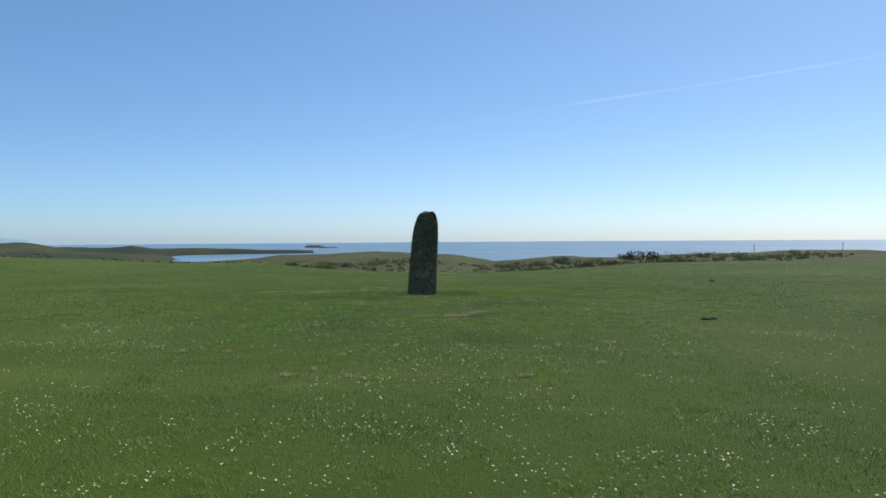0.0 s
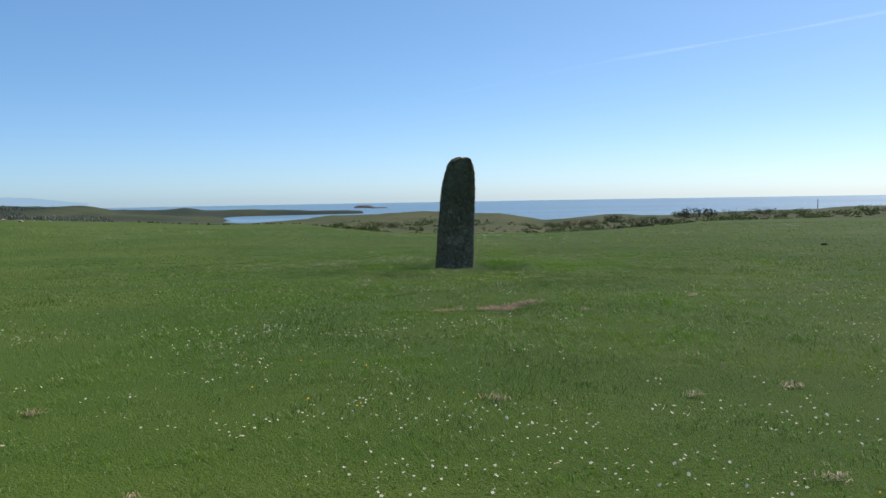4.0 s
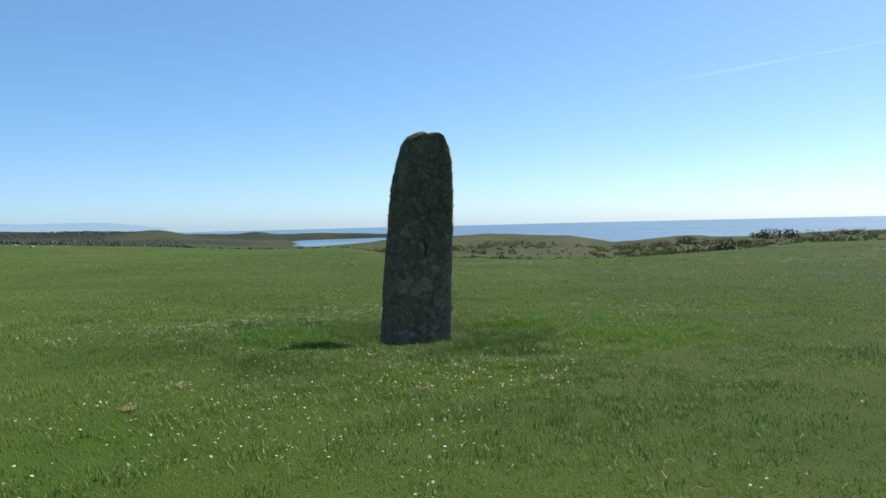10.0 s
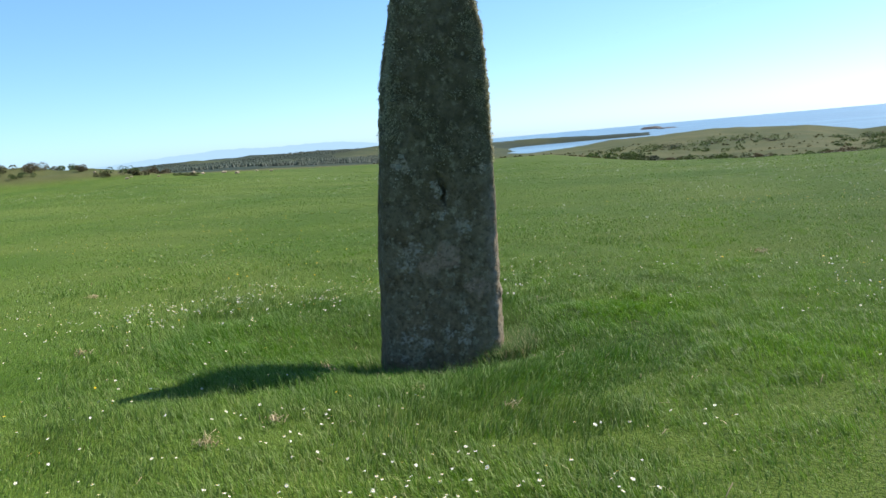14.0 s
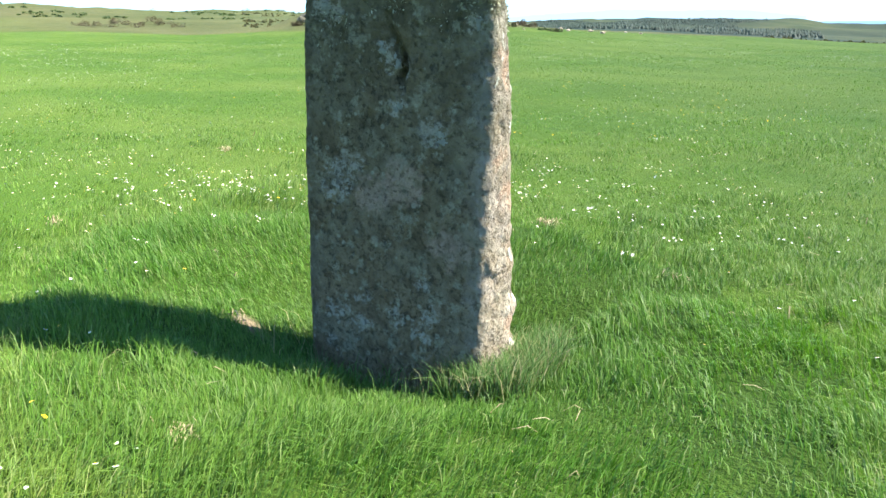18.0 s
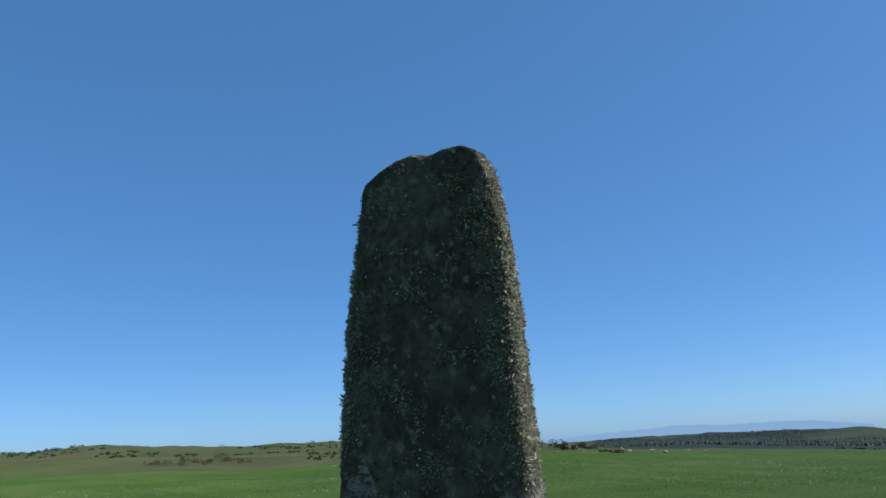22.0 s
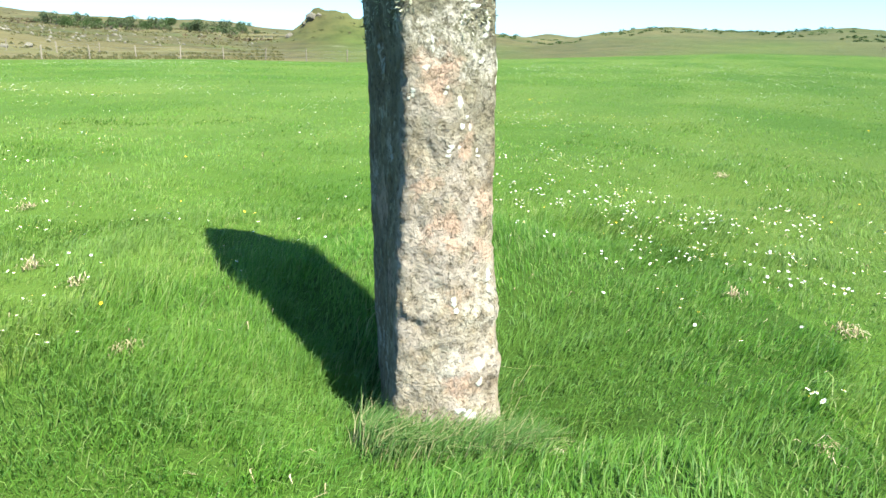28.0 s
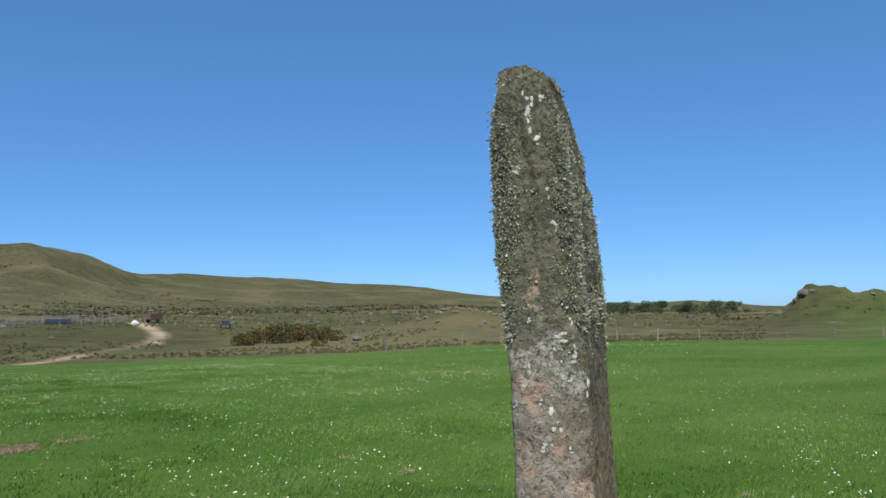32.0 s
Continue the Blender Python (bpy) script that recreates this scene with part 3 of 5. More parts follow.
# ---- the standing stone ----
# plan corners by height
HEIGHTS = [-0.35, 0.2, 1.0, 1.4, 1.8, 2.2, 2.5, 2.75, 3.0]
FRONT_LEFT = ([-0.341, -0.281, -0.224, -0.198, -0.127, -0.046, 0.013, 0.048, 0.077], [-0.127, -0.119, -0.126, -0.129, -0.135, -0.133, -0.12, -0.106, -0.086])
FRONT_RIGHT = ([0.481, 0.494, 0.511, 0.528, 0.542, 0.554, 0.542, 0.501, 0.459], [0.212, 0.243, 0.283, 0.294, 0.268, 0.244, 0.234, 0.23, 0.223])
END_NOSE = ([0.418, 0.431, 0.452, 0.449, 0.445, 0.452, 0.447, 0.432, 0.422], [0.474, 0.469, 0.459, 0.429, 0.401, 0.383, 0.356, 0.324, 0.298])
BACK_RIGHT = ([0.291, 0.285, 0.286, 0.29, 0.294, 0.303, 0.309, 0.316, 0.325], [0.635, 0.592, 0.555, 0.55, 0.527, 0.498, 0.459, 0.416, 0.375])
BACK_LEFT = ([-0.524, -0.48, -0.418, -0.377, -0.34, -0.285, -0.212, -0.13, -0.058], [0.126, 0.116, 0.109, 0.122, 0.145, 0.148, 0.146, 0.129, 0.096])


def stone_section(z, fine=1):
    """Points round the stone at the height z."""
    c = [np.array([np.interp(z, HEIGHTS, xs), np.interp(z, HEIGHTS, ys)]) for xs, ys in (FRONT_LEFT, FRONT_RIGHT, END_NOSE, BACK_RIGHT, BACK_LEFT)]
    ks = [44 * fine, 12 * fine, 12 * fine, 44 * fine, 16 * fine]
    pts = np.vstack([c[k] + (c[(k + 1) % 5] - c[k]) * np.linspace(0, 1, n, endpoint=False)[:, None] for k, n in enumerate(ks)])
    for _ in range(2):
        pts = sum(np.roll(pts, q, 0) for q in range(-2 * fine, 2 * fine + 1)) / (4 * fine + 1)
    return pts


def stone_top(x, y):
    along, across = (x - 0.2) * 0.87 + (y - 0.17) * 0.48, (y - 0.17) * 0.87 - (x - 0.2) * 0.48
    return np.interp(along, [-0.36, -0.3, -0.24, -0.18, -0.11, -0.04, 0.03, 0.1, 0.17, 0.23, 0.28, 0.34], [2.69, 2.775, 2.838, 2.875, 2.905, 2.915, 2.89, 2.905, 2.905, 2.875, 2.76, 2.62]) - 0.14 * across - 3.0 * across**2


def stone_mesh():
    levels = np.concatenate([np.linspace(0, 0.96, 240), [0.972, 0.983, 0.993]])
    flat = stone_section(2.80, 2)
    tops = stone_top(flat[:, 0], flat[:, 1])
    rows = []
    for u in levels:
        zs = -0.35 + (tops + 0.35) * u
        if u > 0.8:
            low, high = zs.min(), zs.max()
            steps = [stone_section(z, 2) for z in np.linspace(low, high, 9)]
            f = (zs - low) / max(high - low, 1e-6) * 8
            k = np.minimum(f.astype(int), 7)
            ring_pts = np.array([steps[i][j] * (1 - (f[j] - i)) + steps[i + 1][j] * (f[j] - i) for j, i in enumerate(k)])
        else:
            ring_pts = stone_section(zs.mean(), 2)
        rows.append(np.column_stack([ring_pts, zs]))
    mid = flat.mean(0)
    for inset in (0.97, 0.92, 0.85, 0.76, 0.66, 0.55, 0.43, 0.3, 0.16):
        xy = mid + (flat - mid) * inset
        rows.append(np.column_stack([xy, stone_top(xy[:, 0], xy[:, 1])]))
    grid = np.array(rows)
    out = grid.copy()
    shaft_rows = len(levels)
    run = np.roll(grid, -1, 1) - np.roll(grid, 1, 1)
    normal = np.stack([run[..., 1], -run[..., 0]], -1)
    normal = normal / np.linalg.norm(normal, axis=2)[..., None]
    for a in range(grid.shape[0]):
        for b in range(grid.shape[1]):
            p, d = grid[a, b], normal[a, b]
            v = Vector(p)
            x, y, z = p
            n = 0.009 * noise.noise(v * 2.6) + 0.005 * noise.noise(v * 7) + 0.0035 * noise.noise(v * 19) + 0.0035 * noise.noise(v * 45) + 0.002 * noise.noise(v * 95)
            n -= 0.020 * max(0.0, noise.noise(v * 23) - 0.34)
            end = max(0.0, d[0] * 0.86 + d[1] * 0.5)
            if end > 0.3:
                # flaked and pitted end towards the sun
                n += end * (0.005 * noise.noise(Vector((x * 18, y * 18, z * 9))) + 0.004 * noise.noise(v * 34))
                n -= end * 0.022 * max(0.0, noise.noise(Vector((x * 26, y * 26, z * 15))) - 0.22)
                # cleft that runs down from the top
                gx, gy = np.interp(z, [1.6, 1.95, 2.28, 2.86], [0.45, 0.44, 0.415, 0.35]), np.interp(z, [1.6, 1.95, 2.28, 2.86], [0.41, 0.40, 0.37, 0.255])
                cleft = abs((x - gx) * -0.45 + (y - gy) * 0.89 + 0.012 * math.sin(z * 13))
                n -= 0.030 * math.exp(-((cleft / 0.013) ** 2)) * float(np.clip((z - 1.75) / 0.4, 0, 1) * np.clip((2.80 - z) / 0.2, 0, 1))
                # curled ledge low on the end
                curl = math.hypot((y - 0.345) * 0.95, z - 0.60)
                if z < 0.63:
                    n += 0.014 * math.exp(-(((curl - 0.055) / 0.009) ** 2))
                # knobs on the back edge
                for kz, kt in ((0.55, 0.03), (0.34, 0.05), (0.13, 0.06)):
                    n += 0.6 * kt * math.exp(-(((z - kz) / 0.045) ** 2 + ((y - 0.53) / 0.05) ** 2))
            # weathered crack down the front
            wander = 0.010 * math.sin(z * 26) + 0.018 * noise.noise(Vector((3, 7, z * 14))) + 0.008 * noise.noise(v * 30) + (z - 1.39) * 0.16
            seam = abs((x - 0.185) * 0.87 + (y - 0.095) * 0.48 + wander)
            if d[1] < -0.4 and 1.15 < z < 1.62:
                near = 0.5 + 0.5 * math.cos((z - 1.39) / 0.23 * math.pi)
                n -= 0.085 * math.exp(-((seam / 0.015) ** 2)) * near * max(0.0, 0.75 + 0.9 * noise.noise(v * 16))
                n -= 0.05 * math.exp(-((seam / 0.09) ** 2)) * near * max(0.0, noise.noise(v * 28) - 0.18)
            if a < shaft_rows:
                out[a, b, :2] += d * n
            else:
                out[a, b, 2] += n * 0.8
    na, nb = out.shape[:2]
    verts = [tuple(p) for p in out.reshape(-1, 3)] + [(mid[0], mid[1], stone_top(mid[0], mid[1]))]
    faces = [(a * nb + b, a * nb + (b + 1) % nb, (a + 1) * nb + (b + 1) % nb, (a + 1) * nb + b) for a in range(na - 1) for b in range(nb)]
    faces += [((na - 1) * nb + b, (na - 1) * nb + (b + 1) % nb, len(verts) - 1) for b in range(nb)]
    return verts, faces


stone = tagged(new("standing_stone"), "tall tapered grey standing stone with a crust of pale lichen, set in grass", "standing stone")
sv, sf = stone_mesh()
part("shaft", mesh_of("shaft", sv, sf, [STONE], True), stone, "weathered grey-pink rock with a green upper half")


# ---- grass: thin bent blades ----
PALEGRASS = leaf_material("pale_fescue", (0.060, 0.130, 0.025), (0.13, 0.22, 0.055), (0.40, 0.33, 0.18), 0.4)


def blades(name, x, y, tall, wide, lean, label, parts=2, material=None):
    """Blades of grass as one mesh: each a bent strip that ends in a point."""
    n = len(x)
    z = land(x, y)[0]
    # blades lie over together in patches, most of them down the wind
    turn = 2.6 + 1.5 * rough(x, y, 1.3, 97, 2) + np.random.normal(0, 0.75, n)
    face = np.random.uniform(0, 2 * np.pi, n)
    dx, dy = np.cos(turn) * lean * tall, np.sin(turn) * lean * tall
    px, py = np.cos(face) * wide / 2, np.sin(face) * wide / 2
    base = np.column_stack([x, y, z - 0.01])
    side = np.column_stack([px, py, np.zeros(n)])
    tip = base + np.column_stack([dx, dy, tall * np.sqrt(np.clip(1 - lean**2 * 0.6, 0.2, 1))])
    if parts == 1:
        verts = np.stack([base - side, base + side, tip], 1).reshape(-1, 3)
        tris = np.arange(3 * n).reshape(-1, 3)
    else:
        mid = base + np.column_stack([dx * 0.3, dy * 0.3, tall * 0.6])
        verts = np.stack([base - side, base + side, mid + side * 0.8, mid - side * 0.8, tip], 1).reshape(-1, 3)
        o = 5 * np.arange(n)[:, None]
        tris = np.concatenate([o + [0, 1, 2], o + [0, 2, 3], o + [3, 2, 4]], 1).reshape(-1, 3)
    return tagged(new(name, quick_mesh(name, verts, tris, [material or GRASS])), label, "grass", kind="stuff")


def keep_clear(x, y):
    """Which points lie clear of the stone's foot and of bare soil."""
    u, v = (x - 0.03) * 0.87 + (y - 0.23) * 0.48, -(x - 0.03) * 0.48 + (y - 0.23) * 0.87
    foot = ((np.abs(u) / 0.50) ** 4 + (np.abs(v) / 0.25) ** 4) < 1
    tufted = np.clip(0.70 + 0.62 * rough(x, y, 0.24, 87, 2), 0.22, 1)
    return ~foot & (np.random.rand(len(x)) > bare(x, y) * 1.3) & (np.random.rand(len(x)) < tufted)


def ungrazed(x, y):
    """How near a spot is to the ungrazed turf round the stone, 0 to 1."""
    e = np.sqrt(((x + 0.2) / 2.9) ** 2 + ((y - 0.25) / 2.15) ** 2)
    return np.clip((1.18 - e + 0.16 * rough(x, y, 0.9, 93, 2)) / 0.32, 0, 1)


def lush(x, y):
    return np.clip(0.80 + 0.30 * rough(x, y, 1.6, 91) + 0.42 * rough(x, y, 0.30, 95, 2), 0.42, 1.7) * (0.56 + 0.44 * ungrazed(x, y))


def sow():
    # the field round the stone: fine bent blades over shorter ones
    for n, deep, label in ((210000, True, "short grazed green turf round the stone"), (210000, False, "short dense undergrowth of green turf")):
        r, a = 11.0 * np.random.rand(n) ** 0.72, np.random.uniform(0, 2 * np.pi, n)
        x, y = r * np.cos(a) - 0.2, r * np.sin(a) - 0.5
        ok = keep_clear(x, y) & (np.random.rand(n) < np.clip((11.5 - r) / 5, 0, 1))
        x, y, r = x[ok], y[ok], r[ok]
        tall = (0.115 if deep else 0.085) * lush(x, y) * np.random.uniform(0.45, 1.2, len(x))
        blades("grass", x, y, tall, np.random.uniform(0.0028, 0.0058, len(x)) * (1 + r / 9) * (1 if deep else 1.3), np.random.uniform(0.3, 1.2, len(x)), label, 2 if deep else 1)
    # thickest where the turf is seen from close by
    for n, deep, label in ((240000, True, "thick bright green meadow grass beside the stone"), (230000, False, "dense short turf beside the stone")):
        r, a = 4.6 * np.random.rand(n) ** 0.55, np.random.uniform(0, 2 * np.pi, n)
        x, y = r * np.cos(a) + 0.7, r * np.sin(a) - 0.2
        ok = keep_clear(x, y) & (np.random.rand(n) < np.clip((4.7 - r) / 1.6, 0, 1))
        x, y = x[ok], y[ok]
        tall = (0.125 if deep else 0.08) * lush(x, y) * np.random.uniform(0.45, 1.2, len(x))
        blades("grass", x, y, tall, np.random.uniform(0.0024, 0.0048, len(x)) * (1 if deep else 1.7), np.random.uniform(0.35, 1.25, len(x)), label, 2 if deep else 1)
    # the way across the field
    for n, deep, label in ((130000, True, "short grazed green pasture grass"), (280000, False, "close green turf of the pasture")):
        x, y = np.where(np.random.rand(n) < 0.62, np.random.uniform(-3.2, 5.0, n), np.random.uniform(-9, 10.5, n)), np.random.uniform(-24, -5, n)
        ok = keep_clear(x, y) & (np.random.rand(n) < np.clip((np.hypot(x + 0.2, y + 0.5) - 5.5) / 4, 0, 1))
        x, y = x[ok], y[ok]
        tall = (0.125 if deep else 0.095) * lush(x, y) * np.random.uniform(0.45, 1.2, len(x))
        blades("grass", x, y, tall, np.random.uniform(0.0032, 0.0066, len(x)), np.random.uniform(0.5, 1.3, len(x)), label, 2 if deep else 1)
    # uncut rim along the near side of the worn patch
    x, y = np.random.uniform(-0.6, 2.0, 9000), np.random.uniform(-8.4, -7.2, 9000)
    ok = (bare(x, y) < 0.25) & (np.hypot((x - 0.7) / 1.2, (y + 7.97 - 0.3 * x) / 0.3) < 1 + 0.3 * rough(x, y, 0.3, 83))
    x, y = x[ok], y[ok]
    blades("grass", x, y, 0.05 * np.random.uniform(0.5, 1.2, len(x)), np.random.uniform(0.003, 0.006, len(x)), np.random.uniform(0.3, 1.1, len(x)), "longer green grass along a worn patch")
    # farther turf, coarser
    n = 320000
    r, a = 5 + 50 * np.random.rand(n) ** 1.6, np.random.uniform(0, 2 * np.pi, n)
    x, y = r * np.cos(a), r * np.sin(a)
    ok = ((np.abs(x - 0.75) > 9) | (y < -22) | (y > -7)) & ((y > -30) | (np.random.rand(n) < 0.1)) & (np.random.rand(n) < np.clip((r - 4.5) / 5, 0, 1)) & keep_clear(x, y)
    ok &= (np.degrees(np.arctan2(-x, y)) > -40) | (r < 25)
    x, y, r = x[ok], y[ok], r[ok]
    blades("grass", x, y, 0.115 * lush(x, y) * np.random.uniform(0.5, 1.1, len(x)), 0.006 + 0.0010 * r, np.random.uniform(0.2, 1.0, len(x)), "open green pasture", 1)
    # tuft against the lit foot of the stone
    n = 15000
    d = np.random.uniform(0.0, 1, n) ** 1.3 * 0.24
    k = np.random.randint(0, len(stone_section(0.1)), n)
    foot = stone_section(0.1)
    out = foot[k] - foot.mean(0)
    out = out / np.linalg.norm(out, axis=1)[:, None]
    x, y = foot[k, 0] + out[:, 0] * (d + 0.015), foot[k, 1] + out[:, 1] * (d + 0.015)
    more = (x > 0.36) & (y > 0.1) | (np.random.rand(n) < 0.05)
    x, y = x[more], y[more]
    blades("grass_tuft", x, y, np.random.uniform(0.07, 0.21, len(x)), np.random.uniform(0.0025, 0.005, len(x)), np.random.uniform(0.4, 1.15, len(x)), "longer pale grass tufts against the stone", 2, PALEGRASS)


sow()


# ---- lichen on the stone ----
CRUST = plain("white_crust_lichen", (0.38, 0.36, 0.29), (0.62, 0.59, 0.50), 60, 0.95, 0.1, 0.6, 0.006)
GREYCRUST = plain("grey_crust_lichen", (0.20, 0.19, 0.15), (0.34, 0.32, 0.26), 55, 0.95, 0.1, 0.6, 0.006)
TUFT = leaf_material("leafy_lichen", (0.15, 0.145, 0.092), (0.38, 0.36, 0.245), (0.66, 0.63, 0.48), 0.3)
STRAW = leaf_material("dead_straw", (0.19, 0.145, 0.078), (0.36, 0.285, 0.170), (0.52, 0.43, 0.29), 0.15)
RUSSET = leaf_material("russet_straw", (0.15, 0.085, 0.050), (0.33, 0.215, 0.135), (0.50, 0.38, 0.26), 0.12)

shaft = stone.children[0]
stone_points = np.array([v.co for v in shaft.data.vertices])
stone_normals = np.array([v.normal for v in shaft.data.vertices])


def on_stone(p):
    """The nearest place on the stone and its normal."""
    hit, where, normal, _ = shaft.closest_point_on_mesh(Vector(p))
    return where, normal


def crust_patch(p, wide, tall, material, name="lichen_patch"):
    wide, tall = wide * 0.72, tall * 0.72
    where, n = on_stone(p)
    side = Vector((0, 0, 1)).cross(n).normalized()
    up = n.cross(side).normalized()
    seed = random.uniform(0, 90)
    verts, faces = [], []
    count = 36
    centre, cn = on_stone(where)
    verts.append(centre + cn * 0.0018)
    for ringed, lift in ((0.55, 0.0018), (0.85, 0.0015), (1.0, -0.002)):
        for k in range(count):
            a = 2 * math.pi * k / count
            wob = 0.9 + 0.6 * noise.noise(Vector((math.cos(a) * 1.5 + seed, math.sin(a) * 1.5, seed))) + 0.45 * noise.noise(Vector((math.cos(a) * 5 + seed, math.sin(a) * 5, 2))) + 0.3 * noise.noise(Vector((math.cos(a) * 13 + seed, math.sin(a) * 13, 4)))
            q, qn = on_stone(where + side * math.cos(a) * wide * wob * ringed + up * math.sin(a) * tall * wob * ringed)
            verts.append(q + qn * lift)
    for k in range(count):
        m = (k + 1) % count
        faces.append((0, 1 + k, 1 + m))
        for ringed in range(2):
            o = 1 + ringed * count
            faces.append((o + k, o + count + k, o + count + m, o + m))
    part(name, mesh_of(name, verts, faces, [material], True), stone)


FRONT_CRUST = [((-0.06, -0.09, 1.62), 0.05, 0.05), ((0.13, 0.06, 1.43), 0.022, 0.026), ((0.175, 0.09, 1.37), 0.024, 0.045), ((0.17, 0.09, 1.20), 0.022, 0.022), ((0.31, 0.17, 1.10), 0.045, 0.032), ((0.47, 0.25, 1.53), 0.03, 0.03)]
END_CRUST = [((0.40, 0.34, 2.74), 0.022, 0.07), ((0.40, 0.36, 2.66), 0.02, 0.05), ((0.42, 0.35, 2.59), 0.022, 0.05), ((0.36, 0.40, 2.71), 0.018, 0.03), ((0.40, 0.39, 2.50), 0.02, 0.025), ((0.47, 0.335, 2.39), 0.034, 0.04), ((0.49, 0.32, 2.25), 0.02, 0.045), ((0.38, 0.43, 2.26), 0.014, 0.02), ((0.36, 0.455, 2.12), 0.022, 0.03), ((0.37, 0.48, 1.60), 0.036, 0.026), ((0.33, 0.51, 1.52), 0.026, 0.04), ((0.48, 0.38, 1.46), 0.012, 0.03), ((0.43, 0.45, 1.30), 0.018, 0.035), ((0.41, 0.47, 1.22), 0.028, 0.026), ((0.28, 0.53, 1.38), 0.016, 0.06)]
LOW_CRUST = [((0.35, 0.50, 1.42), 0.016, 0.022), ((0.45, 0.43, 1.12), 0.018, 0.026), ((0.33, 0.54, 0.65), 0.02, 0.07), ((0.455, 0.46, 0.58), 0.018, 0.04), ((0.37, 0.53, 0.33), 0.028, 0.05), ((0.42, 0.50, 0.20), 0.04, 0.03), ((0.21, 0.17, 2.85), 0.006, 0.03)]
DOT_CRUST = [((0.44 - 0.14 * u, 0.36 + 0.13 * u, random.uniform(1.85, 2.75)), 0.011, 0.013) for u in (0.1, 0.35, 0.5, 0.62, 0.7, 0.8, 0.86, 0.95)]
DOT_CRUST += [((0.52 - 0.20 * u, 0.30 + 0.23 * u, random.uniform(0.9, 1.75)), 0.014, 0.018) for u in (0.05, 0.2, 0.3, 0.45, 0.55, 0.62, 0.74, 0.82, 0.9)]
for n, spot in enumerate(FRONT_CRUST + END_CRUST + LOW_CRUST + DOT_CRUST):
    p, w, h = spot
    count = max(3, round(0.7 * h / w))
    for k in range(count):
        away = (p[0] + random.uniform(-0.6, 0.6) * w, p[1] + random.uniform(-0.6, 0.6) * w, p[2] + random.uniform(-0.85, 0.85) * h)
        crust_patch(away, w * random.uniform(0.4, 1.0), min(h, w * 2.2) * random.uniform(0.3, 0.85), GREYCRUST if n < len(FRONT_CRUST) else CRUST)


def lichen_tufts():
    """Leafy lichen in small curled clumps, thick on the upper half and along the edges."""
    pts, nrm = stone_points, stone_normals
    z = pts[:, 2]
    patchy = np.array([noise.noise(Vector(p) * 6.5) + 0.8 * noise.noise(Vector(p) * 19) for p in pts])
    corner = np.exp(-((np.abs(np.linalg.norm(pts[:, None, :2] - np.array([[0.54, 0.25], [-0.07, -0.13], [-0.30, 0.14], [0.30, 0.50]])[None], axis=2)).min(1) / 0.10) ** 2))
    wish = np.clip((z - 1.45) / 0.6, 0, 1) * (0.10 + 1.0 * corner) + 0.75 * patchy * np.clip((z - 1.35) / 0.4, 0, 1) - 0.08
    over = ((pts[:, 0] - 0.53) * -0.61 + (pts[:, 1] - 0.26) * 0.79) / 0.33
    wish = np.clip(wish, 0, 1) * (z < 2.85) * np.where((pts[:, 0] > 0.33) & (np.abs(over - 0.5) < 0.28), 0.22, 1.0)
    clumps, each = 7600, 10
    pick = np.repeat(np.random.choice(len(pts), clumps, p=wish / wish.sum()), each)
    n = clumps * each
    spread = np.repeat(0.003 + 0.012 * np.random.rand(clumps) ** 1.8, each)
    off = np.random.normal(0, 1, (n, 3)) * spread[:, None]
    off = off - nrm[pick] * (off * nrm[pick]).sum(1)[:, None]
    base = pts[pick] + off - nrm[pick] * 0.003
    out = nrm[pick] * 0.8 + off / spread[:, None] * 0.55 + np.random.normal(0, 0.35, (n, 3)) - [0, 0, 0.2]
    out = out / np.linalg.norm(out, axis=1)[:, None]
    size = (np.random.uniform(0.6, 1.4, n) * spread * 1.15)[:, None]
    across = np.cross(out, np.random.normal(0, 1, (n, 3)))
    across = across / np.linalg.norm(across, axis=1)[:, None] * size * np.random.uniform(0.09, 0.24, n)[:, None]
    curl = np.cross(out, across)
    mid = base + out * size * 0.6 + curl * 0.25
    tip = base + out * size + curl * np.random.uniform(-0.9, 0.9, n)[:, None]
    verts = np.stack([base - across * 0.5, base + across * 0.5, mid + across, mid - across, tip + across * 0.7, tip - across * 0.4], 1).reshape(-1, 3)
    o = 6 * np.arange(n)[:, None]
    tris = np.concatenate([o + [0, 1, 2], o + [0, 2, 3], o + [3, 2, 4], o + [3, 4, 5]], 1).reshape(-1, 3)
    ob = part("leafy_lichen", quick_mesh("leafy_lichen", verts, tris, [TUFT]), stone, "curling grey-green leafy lichen")
    tagged(ob, kind="stuff")


lichen_tufts()


# ---- flowers and litter in the turf ----
def flat_material(name, colour, dark, rough_=0.7):
    m = Mat(name, rough_, 0.2)
    m.colour(m.mix(m.island(), colour, dark))
    return m.m


PETAL = flat_material("daisy_petals", (0.74, 0.73, 0.68), (0.55, 0.54, 0.50))
YOLK = flat_material("daisy_eye", (0.70, 0.46, 0.03), (0.58, 0.36, 0.02))
BUTTER = flat_material("buttercup_petals", (0.80, 0.52, 0.02), (0.70, 0.42, 0.01), 0.35)


